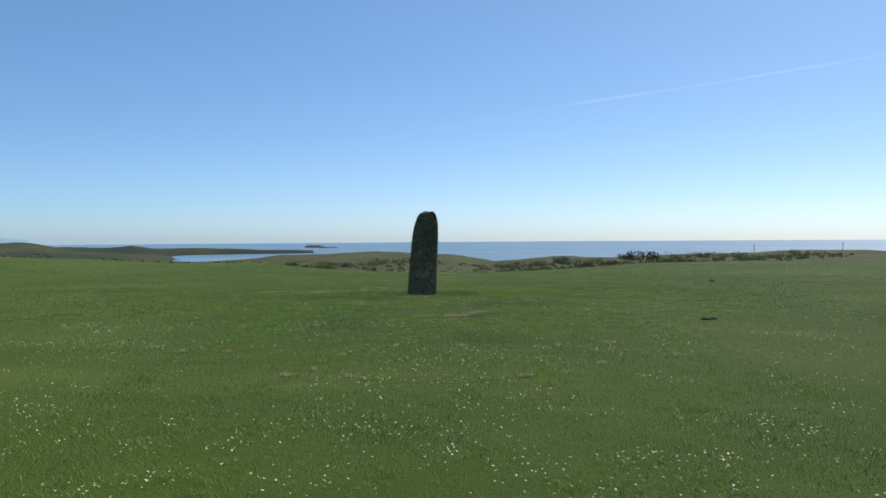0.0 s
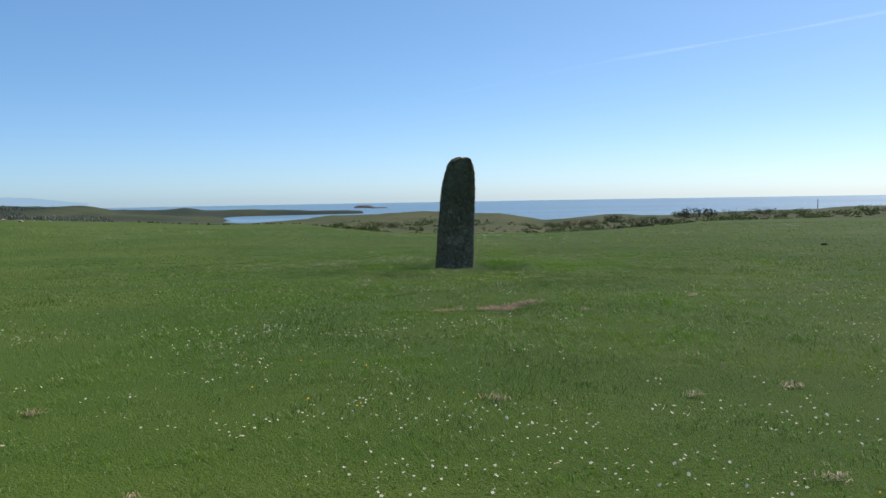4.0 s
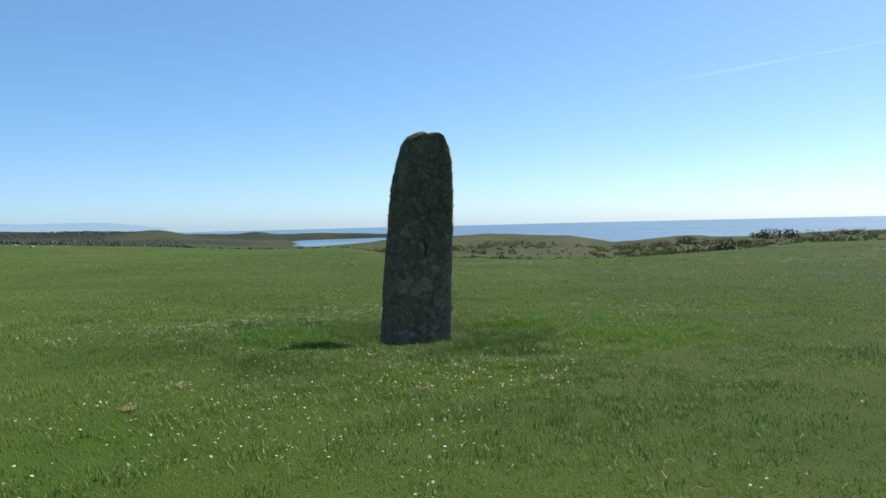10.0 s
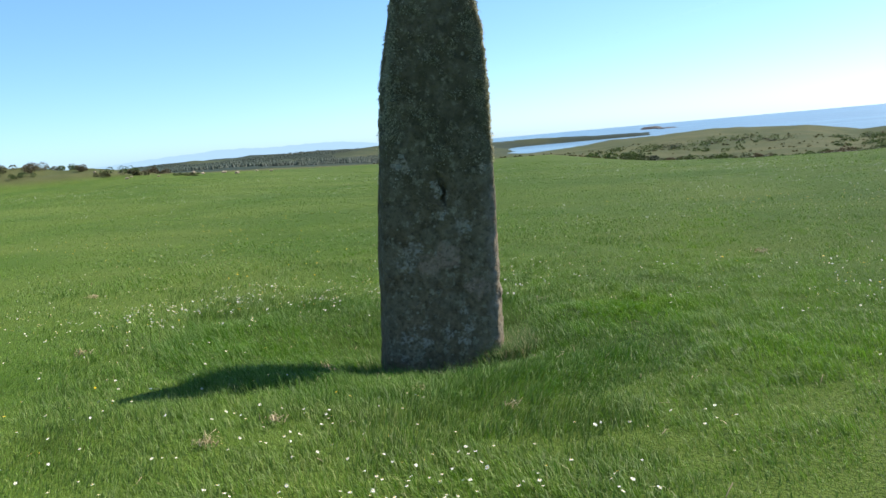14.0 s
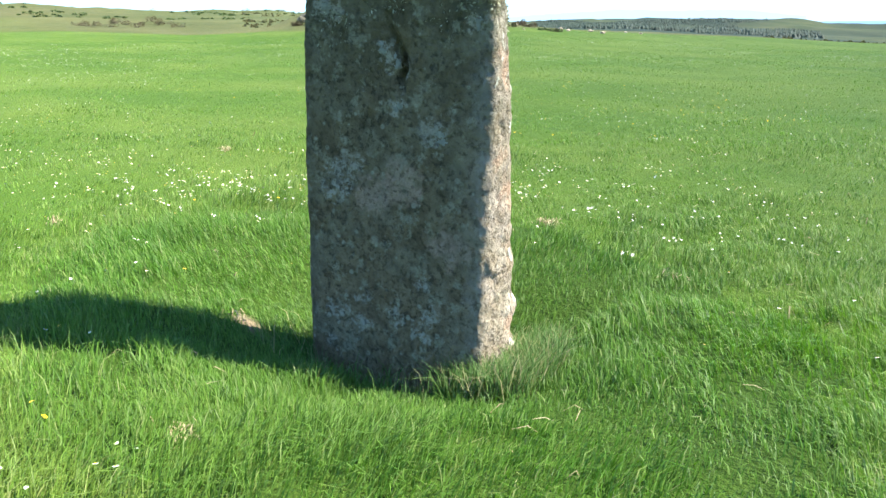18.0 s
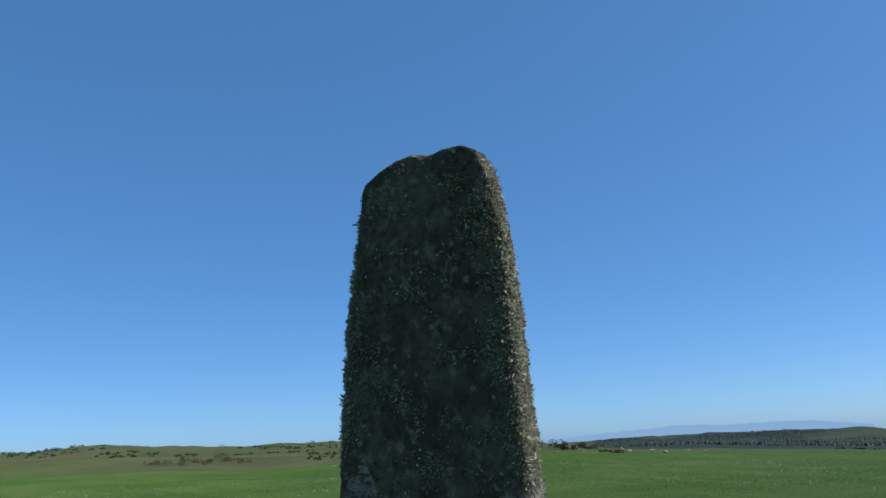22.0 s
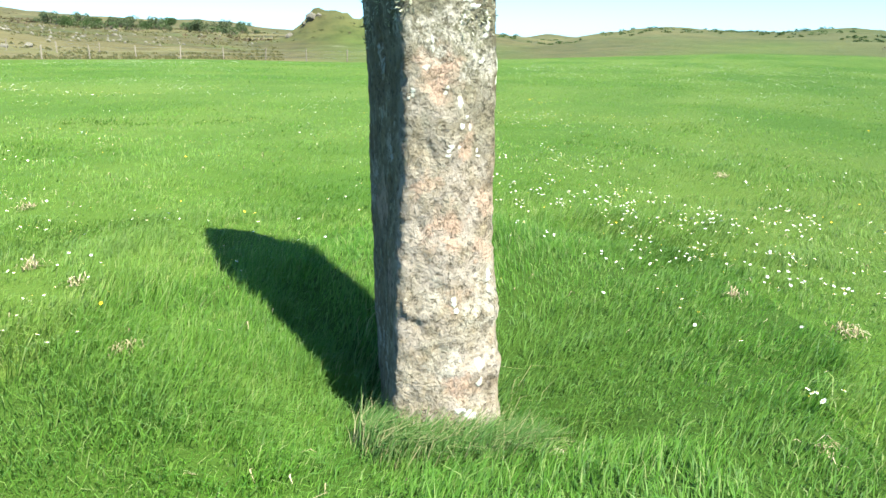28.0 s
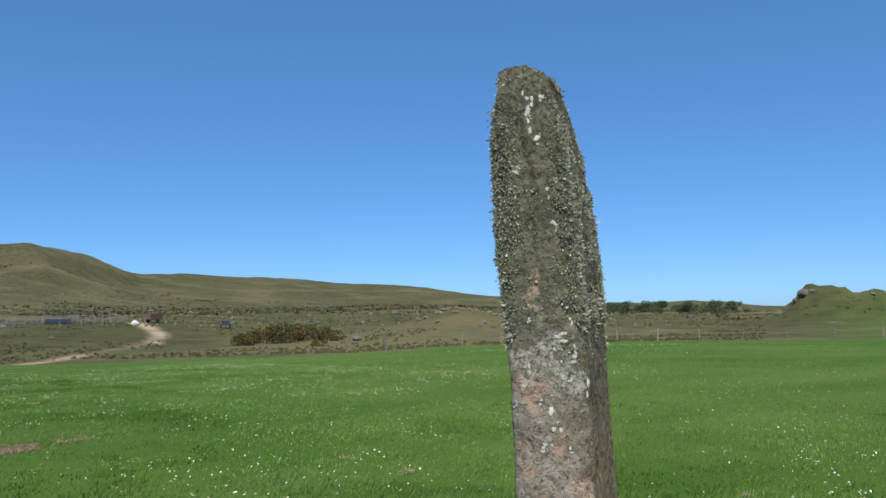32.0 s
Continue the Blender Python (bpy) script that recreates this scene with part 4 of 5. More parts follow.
def flowers(name, x, y, lift, size, sides, petals, eye, label):
    n = len(x)
    z = land(x, y)[0] + lift
    tilt = np.random.normal(0, 0.32, (n, 2))
    spin = np.random.uniform(0, 2 * np.pi, n)
    a = spin[:, None] + 2 * np.pi * np.arange(sides * 2) / (sides * 2)
    reach = size[:, None] * np.where(np.arange(sides * 2) % 2, 0.62, 1.0)
    px, py = np.cos(a) * reach, np.sin(a) * reach
    rim = np.stack([x[:, None] + px, y[:, None] + py, z[:, None] + px * tilt[:, :1] + py * tilt[:, 1:] + 0.15 * reach], 2)
    mid = np.column_stack([x, y, z])[:, None]
    k = sides * 2
    verts = np.concatenate([mid, rim], 1)
    count = k + 1
    o = count * np.arange(n)[:, None, None]
    fan = np.stack([np.zeros(k, int), 1 + np.arange(k), 1 + (np.arange(k) + 1) % k], 1)
    tris = (o + fan).reshape(-1, 3)
    verts, index = verts.reshape(-1, 3), np.zeros(len(tris), int)
    if eye:
        b = 2 * np.pi * np.arange(5) / 5
        ex, ey = np.cos(b) * size[:, None] * 0.36, np.sin(b) * size[:, None] * 0.36
        er = np.stack([x[:, None] + ex, y[:, None] + ey, z[:, None] + 0.002 + ex * tilt[:, :1] + ey * tilt[:, 1:]], 2)
        et = np.column_stack([x, y, z + 0.0045])[:, None]
        ev = np.concatenate([et, er], 1)
        oo = 6 * np.arange(n)[:, None, None] + len(verts)
        ef = np.stack([np.zeros(5, int), 1 + np.arange(5), 1 + (np.arange(5) + 1) % 5], 1)
        tris = np.vstack([tris, (oo + ef).reshape(-1, 3)])
        index = np.append(index, np.ones(5 * n, int))
        verts = np.vstack([verts, ev.reshape(-1, 3)])
    me = quick_mesh(name, verts, tris, [petals] + ([eye] if eye else []), index)
    return tagged(new(name, me), label, "flowers", kind="stuff")


def scatter(n, x0, x1, y0, y1, seed, cut):
    x, y = np.random.uniform(x0, x1, n), np.random.uniform(y0, y1, n)
    drift = rough(x, y, 3.2, seed, 2) + 0.7 * rough(x, y, 0.6, seed + 7, 2)
    ok = (drift > cut) & (np.hypot(x - 0.05, y - 0.2) > 1.2) & (bare(x, y) < 0.3)
    return x[ok], y[ok]


x, y = scatter(22000, -11, 11, -22, 10, 101, 0.55)
x2, y2 = scatter(6500, -14, 14, -22, 12, 103, 0.0)
# thick drifts beside the stone
DRIFTS = [(-4.8, -0.9), (-5.4, -0.3), (-2.1, 1.0), (-3.0, 1.5), (-2.7, 2.0), (-1.6, 1.5), (-3.5, 0.2), (-1.75, 2.2), (-4.4, 0.6), (-3.2, 0.8), (-1.8, 3.4), (-0.5, 2.4)]
mid = np.array(DRIFTS)[np.random.randint(0, len(DRIFTS), 260)] + np.random.normal(0, 0.42, (260, 2))
tight = np.repeat(mid, np.random.randint(1, 6, 260), 0)
tight = tight + np.random.normal(0, 0.04, tight.shape)
x3, y3 = tight[:, 0], tight[:, 1]
x4, y4 = np.random.normal(1.1, 0.7, 110), np.random.normal(-2.9, 0.5, 110)
keep = np.hypot(x3 - 0.05, y3 - 0.2) > 1.0
x, y = np.concatenate([x, x2]), np.concatenate([y, y2])
flowers("daisies", x, y, np.random.uniform(0.045, 0.085, len(x)), np.random.uniform(0.0065, 0.0115, len(x)), 7, PETAL, YOLK, "white daisies with yellow eyes in the turf")
x, y = np.concatenate([x3[keep], x4]), np.concatenate([y3[keep], y4])
flowers("daisies", x, y, np.random.uniform(0.05, 0.095, len(x)), np.random.uniform(0.007, 0.0115, len(x)), 7, PETAL, YOLK, "thick drift of white daisies beside the stone")
r, a = 9 + 41 * np.random.rand(42000), np.random.uniform(0, 2 * np.pi, 42000)
x, y = r * np.cos(a), r * np.sin(a)
ok = (rough(x, y, 4.5, 111, 2) + 0.6 * rough(x, y, 0.9, 117, 2) > 0.26) & ~((np.abs(x) < 11) & (y > -22) & (y < 10)) & (y > -30)
flowers("daisies", x[ok], y[ok], np.random.uniform(0.06, 0.10, ok.sum()), 0.0065 + 0.0003 * r[ok], 3, PETAL, None, "far drifts of white daisies")
# clusters over the near pasture on the way up to the stone
x, y = np.random.uniform(-11, 11, 30000), np.random.uniform(-27, -8.8, 30000)
ok = (0.6 * rough(x, y, 2.0, 151, 2) + 0.9 * rough(x, y, 0.45, 157, 2) > 0.42) & (bare(x, y) < 0.3)
flowers("daisies", x[ok], y[ok], np.random.uniform(0.06, 0.10, ok.sum()), np.random.uniform(0.0075, 0.0125, ok.sum()), 5, PETAL, YOLK, "scattered clusters of white daisies in the pasture")
x, y = scatter(5200, -14, 12, -20, 12, 131, 0.55)
flowers("buttercups", x, y, np.random.uniform(0.06, 0.11, len(x)), np.random.uniform(0.008, 0.012, len(x)), 5, BUTTER, None, "small yellow buttercups")


def strands(x, y, long, label, name, material=STRAW, up=0.18):
    """Dry stems that lie flat."""
    n = len(x)
    z = land(x, y)[0]
    a = np.random.normal(0.5, 0.9, n)
    d = np.column_stack([np.cos(a), np.sin(a), np.random.uniform(0, up, n)]) * long[:, None]
    w = np.column_stack([-np.sin(a), np.cos(a), np.zeros(n)]) * np.random.uniform(0.0015, 0.0035, n)[:, None]
    p = np.column_stack([x, y, z + np.random.uniform(0.005, 0.03, n)])
    bow = np.column_stack([np.zeros((n, 2)), np.random.uniform(0.0, 0.035, n)]) + np.random.normal(0, 0.008, (n, 3))
    mid, end = p + d * 0.5 + bow, p + d
    verts = np.stack([p - w, p + w, mid + w, mid - w, end], 1).reshape(-1, 3)
    o = 5 * np.arange(n)[:, None]
    tris = np.concatenate([o + [0, 1, 2], o + [0, 2, 3], o + [3, 2, 4]], 1).reshape(-1, 3)
    return tagged(new(name, quick_mesh(name, verts, tris, [material])), label, "dead grass", kind="stuff")


x, y = np.random.uniform(-1.3, 2.4, 60000), np.random.uniform(-8.6, -6.4, 60000)
ok = np.random.rand(len(x)) < np.clip(bare(x, y) * 1.4 - 0.25, 0, 0.35)
strands(x[ok], y[ok], np.random.uniform(0.05, 0.20, ok.sum()), "pale dead straw matted over a worn patch of soil", "straw", RUSSET)
CLUMPS = [(0.38, -0.97, 0.09), (-0.75, -0.27, 0.06), (-2.93, -0.61, 0.08), (1.08, -1.16, 0.05), (-0.84, 1.96, 0.09), (-1.57, -3.31, 0.09), (-0.33, -2.09, 0.08), (-5.3, 1.6, 0.10), (-1.19, 1.49, 0.06), (-0.17, -1.69, 0.06), (1.78, -2.85, 0.08), (0.72, -3.37, 0.07), (0.37, 1.67, 0.06), (-1.5, -4.3, 0.10), (2.1, 4.62, 0.12), (4.18, -6.11, 0.12)]
FIELD_CLUMPS = [(-3.25, -13.37, 0.09), (-2.52, -13.43, 0.10), (-1.27, -15.46, 0.09), (0.95, -13.01, 0.11), (2.76, -14.67, 0.09), (1.66, -15.61, 0.11), (-0.48, -15.52, 0.09), (3.37, -12.5, 0.10), (-0.98, -15.05, 0.07), (2.49, -12.86, 0.07)]
for cx, cy, size in CLUMPS + FIELD_CLUMPS:
    n = int(38 * (size / 0.07))
    x, y = np.random.normal(cx, size * 0.5, n), np.random.normal(cy, size * 0.3, n)
    strands(x, y, np.random.uniform(0.02, 0.07, n), "small clump of dead tan grass lying in the turf", "dead_grass_clump", up=0.12)
# loose dry stems among the green
x, y = np.random.uniform(-7, 7, 1500), np.random.uniform(-12, 6, 1500)
ok = (np.hypot(x, y - 0.2) > 0.8) & (rough(x, y, 1.1, 141, 2) > 0.1)
strands(x[ok], y[ok], np.random.uniform(0.04, 0.10, ok.sum()), "stray dry stems lying through the turf", "dry_stems", up=0.3)


def rosette(x, y, leaves, long, label):
    """A broad-leaved weed: blunt arched leaves round one root."""
    ob = new("dock_plant")
    ob.location = (x, y, height(x, y))
    for k in range(leaves):
        a, reach = 2.4 * k, long * (0.7 + 0.3 * math.sin(k * 1.9))
        way, side = Vector((math.cos(a), math.sin(a), 0)), Vector((-math.sin(a), math.cos(a), 0))
        verts, faces = [], []
        for q in range(7):
            u = q / 6
            mid = way * reach * u + Vector((0, 0, reach * (1.1 * u - 0.7 * u * u)))
            half = 0.17 * reach * (0.25 + math.sin(math.pi * min(0.97, 0.12 + 0.86 * u)))
            verts += [mid - side * half + Vector((0, 0, half * 0.4)), mid, mid + side * half + Vector((0, 0, half * 0.4))]
        for q in range(6):
            faces += [(3 * q, 3 * q + 1, 3 * q + 4, 3 * q + 3), (3 * q + 1, 3 * q + 2, 3 * q + 5, 3 * q + 4)]
        part("leaf", mesh_of("leaf", verts, faces, [DOCK], True), ob)
    return tagged(ob, label, "weed")


DOCK = leaf_material("dock_leaves", (0.10, 0.23, 0.025), (0.16, 0.31, 0.035), (0.20, 0.36, 0.05), 0.35)
rosette(-0.24, -15.69, 5, 0.09, "bright green broad-leaved dock in the turf")
rosette(-0.08, -15.66, 4, 0.07, "small bright green dock seedling in the turf")


def boulder(name, p, size, flat=0.6, seed=0, label="", category="rock", material=None, sink=0.25, group=""):
    bm = bmesh.new()
    bmesh.ops.create_icosphere(bm, subdivisions=3, radius=1)
    for v in bm.verts:
        n = v.co.normalized()
        k = 1 + 0.35 * noise.noise(n * 1.4 + Vector((seed, 0, 0))) + 0.16 * noise.noise(n * 4 + Vector((0, seed, 0)))
        # knock flat faces into it
        for f in range(4):
            c = Vector((math.sin(seed + f * 2.1), math.cos(seed * 1.3 + f * 1.7), math.sin(f * 1.1 + seed * 0.7))).normalized()
            over = n.dot(c) * k - 0.62
            if over > 0:
                k -= over * 0.7
        v.co = Vector((n.x * k * size, n.y * k * size * 0.8, n.z * k * size * flat))
    me = bpy.data.meshes.new(name)
    bm.to_mesh(me)
    bm.free()
    me.materials.append(material or ROCK)
    ob = new(name, me)
    ob.location = (p[0], p[1], height(p[0], p[1]) + size * flat * (1 - 2 * sink) * 0.6)
    ob.rotation_euler = (0, 0, seed * 1.9)
    return tagged(ob, label, category, group)


ROCK = plain("grey_moor_rock", (0.095, 0.083, 0.062), (0.22, 0.19, 0.145), 3.0, 0.9, 0.2, 0.7, 0.05)
PALE = plain("pale_field_stone", (0.28, 0.215, 0.15), (0.47, 0.385, 0.285), 18, 0.9, 0.2, 0.6, 0.01)
boulder("small_stone", (0.33, 0.81), 0.055, 0.3, 2.0, "pale flat stone in bare soil beside the standing stone", "stone", PALE, 0.15)
boulder("small_stone", (0.43, 0.77), 0.025, 0.3, 5.0, "small pale stone at the edge of bare soil", "stone", PALE, 0.15)


# ---- shrubs, trees and woods ----
BARK = plain("grey_bark", (0.075, 0.060, 0.045), (0.15, 0.125, 0.10), 12, 0.9, 0.2, 0.6, 0.02)
GORSE = leaf_material("gorse_needles", (0.030, 0.036, 0.012), (0.068, 0.070, 0.022), (0.13, 0.105, 0.035), 0.15)
BLOOM = leaf_material("faded_gorse_bloom", (0.20, 0.105, 0.028), (0.32, 0.17, 0.04), (0.38, 0.22, 0.06), 0.2)
RUSH = leaf_material("rush_and_sedge", (0.060, 0.062, 0.024), (0.115, 0.105, 0.042), (0.16, 0.13, 0.06), 0.2)
HEATH = leaf_material("heather_shoots", (0.062, 0.046, 0.024), (0.115, 0.086, 0.044), (0.095, 0.098, 0.036), 0.15)
SCRUB = leaf_material("scrub_leaves", (0.034, 0.056, 0.016), (0.066, 0.102, 0.028), (0.098, 0.135, 0.042), 0.3)
DARK = leaf_material("dark_evergreen_leaves", (0.012, 0.022, 0.010), (0.026, 0.042, 0.018), (0.040, 0.060, 0.025), 0.15)
TREE = leaf_material("wind_trimmed_leaves", (0.048, 0.066, 0.026), (0.095, 0.120, 0.050), (0.14, 0.155, 0.085), 0.3)
PINE = leaf_material("conifer_needles", (0.024, 0.038, 0.028), (0.038, 0.058, 0.042), None, 0.1)


def at_bearing(b, d):
    return -d * math.sin(radians(b)), d * math.cos(radians(b))


def leaf_cloud(rng, centres, radii, count, size, squash=0.8):
    """Small leaf clumps through several overlapping lumps: verts and triangles."""
    k = rng.integers(0, len(centres), count)
    d = rng.normal(0, 1, (count, 3))
    d = d / np.linalg.norm(d, axis=1)[:, None]
    p = np.array(centres)[k] + d * (np.array(radii)[k] * rng.uniform(0.55, 1.08, count) ** 0.6)[:, None] * [1, 1, squash]
    u = rng.normal(0, 1, (count, 3))
    u = u / np.linalg.norm(u, axis=1)[:, None]
    v = np.cross(u, rng.normal(0, 1, (count, 3)))
    v = v / np.linalg.norm(v, axis=1)[:, None]
    s = (size * rng.uniform(0.5, 1.3, count))[:, None]
    verts = np.stack([p - u * s, p + v * s * 0.7, p + u * s, p - v * s * 0.6 + np.cross(u, v) * s * 0.4], 1).reshape(-1, 3)
    o = 4 * np.arange(count)[:, None]
    return verts, np.concatenate([o + [0, 1, 2], o + [0, 2, 3]], 1).reshape(-1, 3)


def limb_mesh(name, rng, paths, material):
    """Tapered limbs: each path is (start, end, thick at start, thick at end)."""
    verts, faces = [], []
    for a, b, ra, rb in paths:
        a, b = Vector(a), Vector(b)
        w = (b - a).normalized()
        u = w.orthogonal().normalized()
        v = w.cross(u)
        bend = Vector(rng.normal(0, 0.06, 3)) * (b - a).length
        o = len(verts)
        for t, r in ((0, ra), (0.5, (ra + rb) / 2), (1, rb)):
            c = a.lerp(b, t) + bend * (4 * t * (1 - t))
            verts += [c + (u * math.cos(q) + v * math.sin(q)) * r for q in (0, 1.05, 2.09, 3.14, 4.19, 5.24)]
        for level in range(2):
            for q in range(6):
                i = o + level * 6
                faces.append((i + q, i + (q + 1) % 6, i + 6 + (q + 1) % 6, i + 6 + q))
        faces.append(tuple(o + 12 + q for q in range(6)))
    return mesh_of(name, verts, faces, [material], True)


def shrub(name, b, d, wide, tall, leaves, label, category="shrub", seed=0, dense=420, extra=None, group="", leaf=0.075):
    """A bush on the ground: stems under a ragged crown of small leaf clumps."""
    rng = np.random.default_rng(seed)
    x, y = at_bearing(b, d)
    ob = new(name)
    ob.location = (x, y, height(x, y) - (0.24 * tall if tall < 1.6 else 0.1 * tall))
    lumps = 5 + int(wide)
    centres = [(rng.normal(0, wide * 0.26), rng.normal(0, wide * 0.22), tall * rng.uniform(0.30, 0.68)) for _ in range(lumps)]
    radii = [min(tall * rng.uniform(0.28, 0.42), c[2] * 1.1) * (0.8 + 0.25 * wide / max(tall, 0.3) / 2) for c in centres]
    part("stem_base", limb_mesh("stem_base", rng, [((0, 0, -0.1), c, tall * 0.035, tall * 0.012) for c in centres], BARK), ob)
    verts, tris = leaf_cloud(rng, centres, radii, dense, tall * leaf)
    part("crown", quick_mesh("crown", verts, tris, [leaves]), ob)
    if extra:
        verts, tris = leaf_cloud(rng, centres, [r * 1.05 for r in radii], dense // 3, tall * leaf * 0.8)
        part("blossom", quick_mesh("blossom", verts, tris, [extra]), ob, "faded orange blossom")
    return tagged(ob, label, category, group)


def tree(name, b, d, tall, leaves, label, seed=0, group=""):
    rng = np.random.default_rng(seed)
    x, y = at_bearing(b, d)
    ob = new(name)
    ob.location = (x, y, height(x, y))
    lean = rng.normal(0, 0.08 * tall, 2)
    fork = (lean[0] * 0.5, lean[1] * 0.5, tall * 0.35)
    ends = [(lean[0] + rng.normal(0, tall * 0.32), lean[1] + rng.normal(0, tall * 0.32), tall * rng.uniform(0.28, 0.80)) for _ in range(10)]
    part("trunk", limb_mesh("trunk", rng, [((0, 0, -0.2), fork, tall * 0.035, tall * 0.024)] + [(fork, e, tall * 0.016, tall * 0.005) for e in ends], BARK), ob)
    verts, tris = leaf_cloud(rng, ends, [tall * rng.uniform(0.20, 0.32) for _ in ends], 1700, tall * 0.042, 0.85)
    part("crown", quick_mesh("crown", verts, tris, [leaves]), ob)
    return tagged(ob, label, "tree", group)


# gorse thicket by the track
for k, (b, d, w, h) in enumerate([(156.2, 86, 3.4, 1.7), (154.8, 88, 3.6, 2.3), (153.2, 86, 4.2, 2.5), (151.8, 88, 3.6, 2.3), (150.5, 86, 3.4, 1.9), (149.5, 83, 2.2, 1.1), (151.0, 76, 1.3, 1.0), (152.6, 90, 4.0, 2.7), (155.6, 84, 2.0, 1.3)]):
    bloom = BLOOM if k != 7 else None
    shrub("gorse_bush", b, d, w, h, GORSE, "dark gorse bush with faded orange bloom on rough pasture" if bloom else "dark green gorse bush in a thicket on rough pasture", "gorse", 300 + k, 1700, bloom, "gorse thicket by the track", 0.045)
# heather and gorse on the near knoll
rng = np.random.default_rng(7)
for k, (b, d, w, h) in enumerate([(47.0, 66, 1.2, 1.0), (45.4, 67, 1.3, 0.7), (44.3, 64, 0.9, 0.5), (43.6, 63, 1.0, 0.6), (46.2, 70, 1.6, 0.9), (48.6, 68, 2.6, 0.9), (49.4, 66, 1.0, 0.7), (50.6, 72, 1.4, 0.9), (51.6, 76, 2.0, 1.1), (52.6, 76, 2.0, 1.1), (53.6, 72, 2.4, 1.2), (55.0, 82, 0.8, 1.1), (56.2, 72, 2.8, 1.2), (57.6, 74, 2.4, 1.1), (57.2, 81, 1.7, 0.8), (58.6, 82, 1.6, 0.9), (59.6, 73, 2.6, 1.1), (60.6, 75, 2.0, 1.2), (61.4, 72, 2.2, 0.9), (62.3, 72, 1.4, 0.7), (54.6, 69, 2.0, 0.7), (60.3, 70, 1.6, 0.6), (58.2, 70, 2.0, 0.7)]):
    kind = k % 3
    shrub("heather_bush" if kind == 1 else "gorse_bush", b, d, w * 1.25, h * 0.80, (GORSE, HEATH, SCRUB)[kind], ("low dark gorse bush on a grassy knoll", "brown heather bush on a grassy knoll", "low green scrub bush on a grassy knoll")[kind], "shrub", 400 + k, 1300, None, "bushes on the knoll", 0.06)
# low heather bank farther along
for k in range(9):
    shrub("heather_bush", 70.5 + k * 0.75, 104 + (k * 37 % 11), 3.4, 0.8 + 0.2 * (k % 2), HEATH, "brown heather bush along a low bank", "shrub", 450 + k, 300, None, "heather bank")
# rounded bushes just beyond the edge of the field
rng = np.random.default_rng(41)
for k in range(34):
    b, d, h = -13 + 0.72 * k + rng.normal(0, 0.3), 0, rng.uniform(0.9, 1.9)
    d = float(column(EDGE, b, 1)) + rng.uniform(2, 16)
    kind = int(rng.integers(0, 5))
    shrub("edge_bush", b, d, h * rng.uniform(1.5, 2.4), h, (SCRUB, DARK, SCRUB, HEATH, TREE)[kind], ("grey-green rounded bush beyond the field", "dark evergreen bush beyond the field", "grey-green rounded bush beyond the field", "brown leafless bush beyond the field", "pale green bush beyond the field")[kind], "bush", 700 + k, 900, None, "bushes beyond the field")
# bushes at the foot of the dunes
for k, (b, d, w, h, m) in enumerate([(-9.4, 330, 9, 7.5, DARK), (-14.9, 345, 9, 8.5, DARK), (-16.1, 345, 8, 8, DARK), (-13.2, 300, 8, 5.5, DARK), (-14.1, 370, 7, 6.5, SCRUB), (-18.4, 330, 12, 6, SCRUB), (-20.0, 335, 10, 5.5, DARK), (-22.4, 330, 10, 5.5, SCRUB), (-21.2, 320, 9, 5, SCRUB), (7.6, 300, 9, 4.6, DARK), (5.0, 310, 11, 4.6, SCRUB), (3.2, 320, 12, 5.0, SCRUB), (1.0, 300, 11, 4.6, SCRUB), (-6.2, 310, 11, 5, HEATH), (-7.6, 320, 10, 5.5, HEATH), (-10.8, 320, 12, 5.5, SCRUB), (-12.0, 335, 10, 5.5, SCRUB), (-25.0, 300, 9, 5, SCRUB), (-26.6, 310, 10, 5, SCRUB), (-4.8, 320, 9, 4, SCRUB), (-17.2, 310, 9, 4.5, SCRUB)]):
    shrub("scrub_thicket", b, d, w, h * 0.6, m, {DARK: "dark evergreen bush below the dunes", SCRUB: "grey-green scrub bush below the dunes", HEATH: "brown leafless scrub below the dunes"}[m], "bush", 500 + k, 420, None, "scrub below the dunes")
# windblown trees on the far side of the moor
for k in range(24):
    b = 119.6 + k * 0.58 + 0.3 * math.sin(k * 2.3)
    tree("moor_tree", b, 275 + 22 * math.sin(k * 1.7), 1.8 + 2.6 * abs(math.sin(k * 1.9)) ** 1.5, (TREE, SCRUB, TREE, TREE)[k % 4], "windblown low tree at the foot of the moor", 600 + k, "trees at the foot of the moor")
for k in range(8):
    shrub("scrub_bush", 121 + k * 1.6, 262 + 12 * math.sin(k), 7, 3.0, SCRUB, "green scrub below the windblown trees", "bush", 640 + k, 320, None, "scrub below the trees")


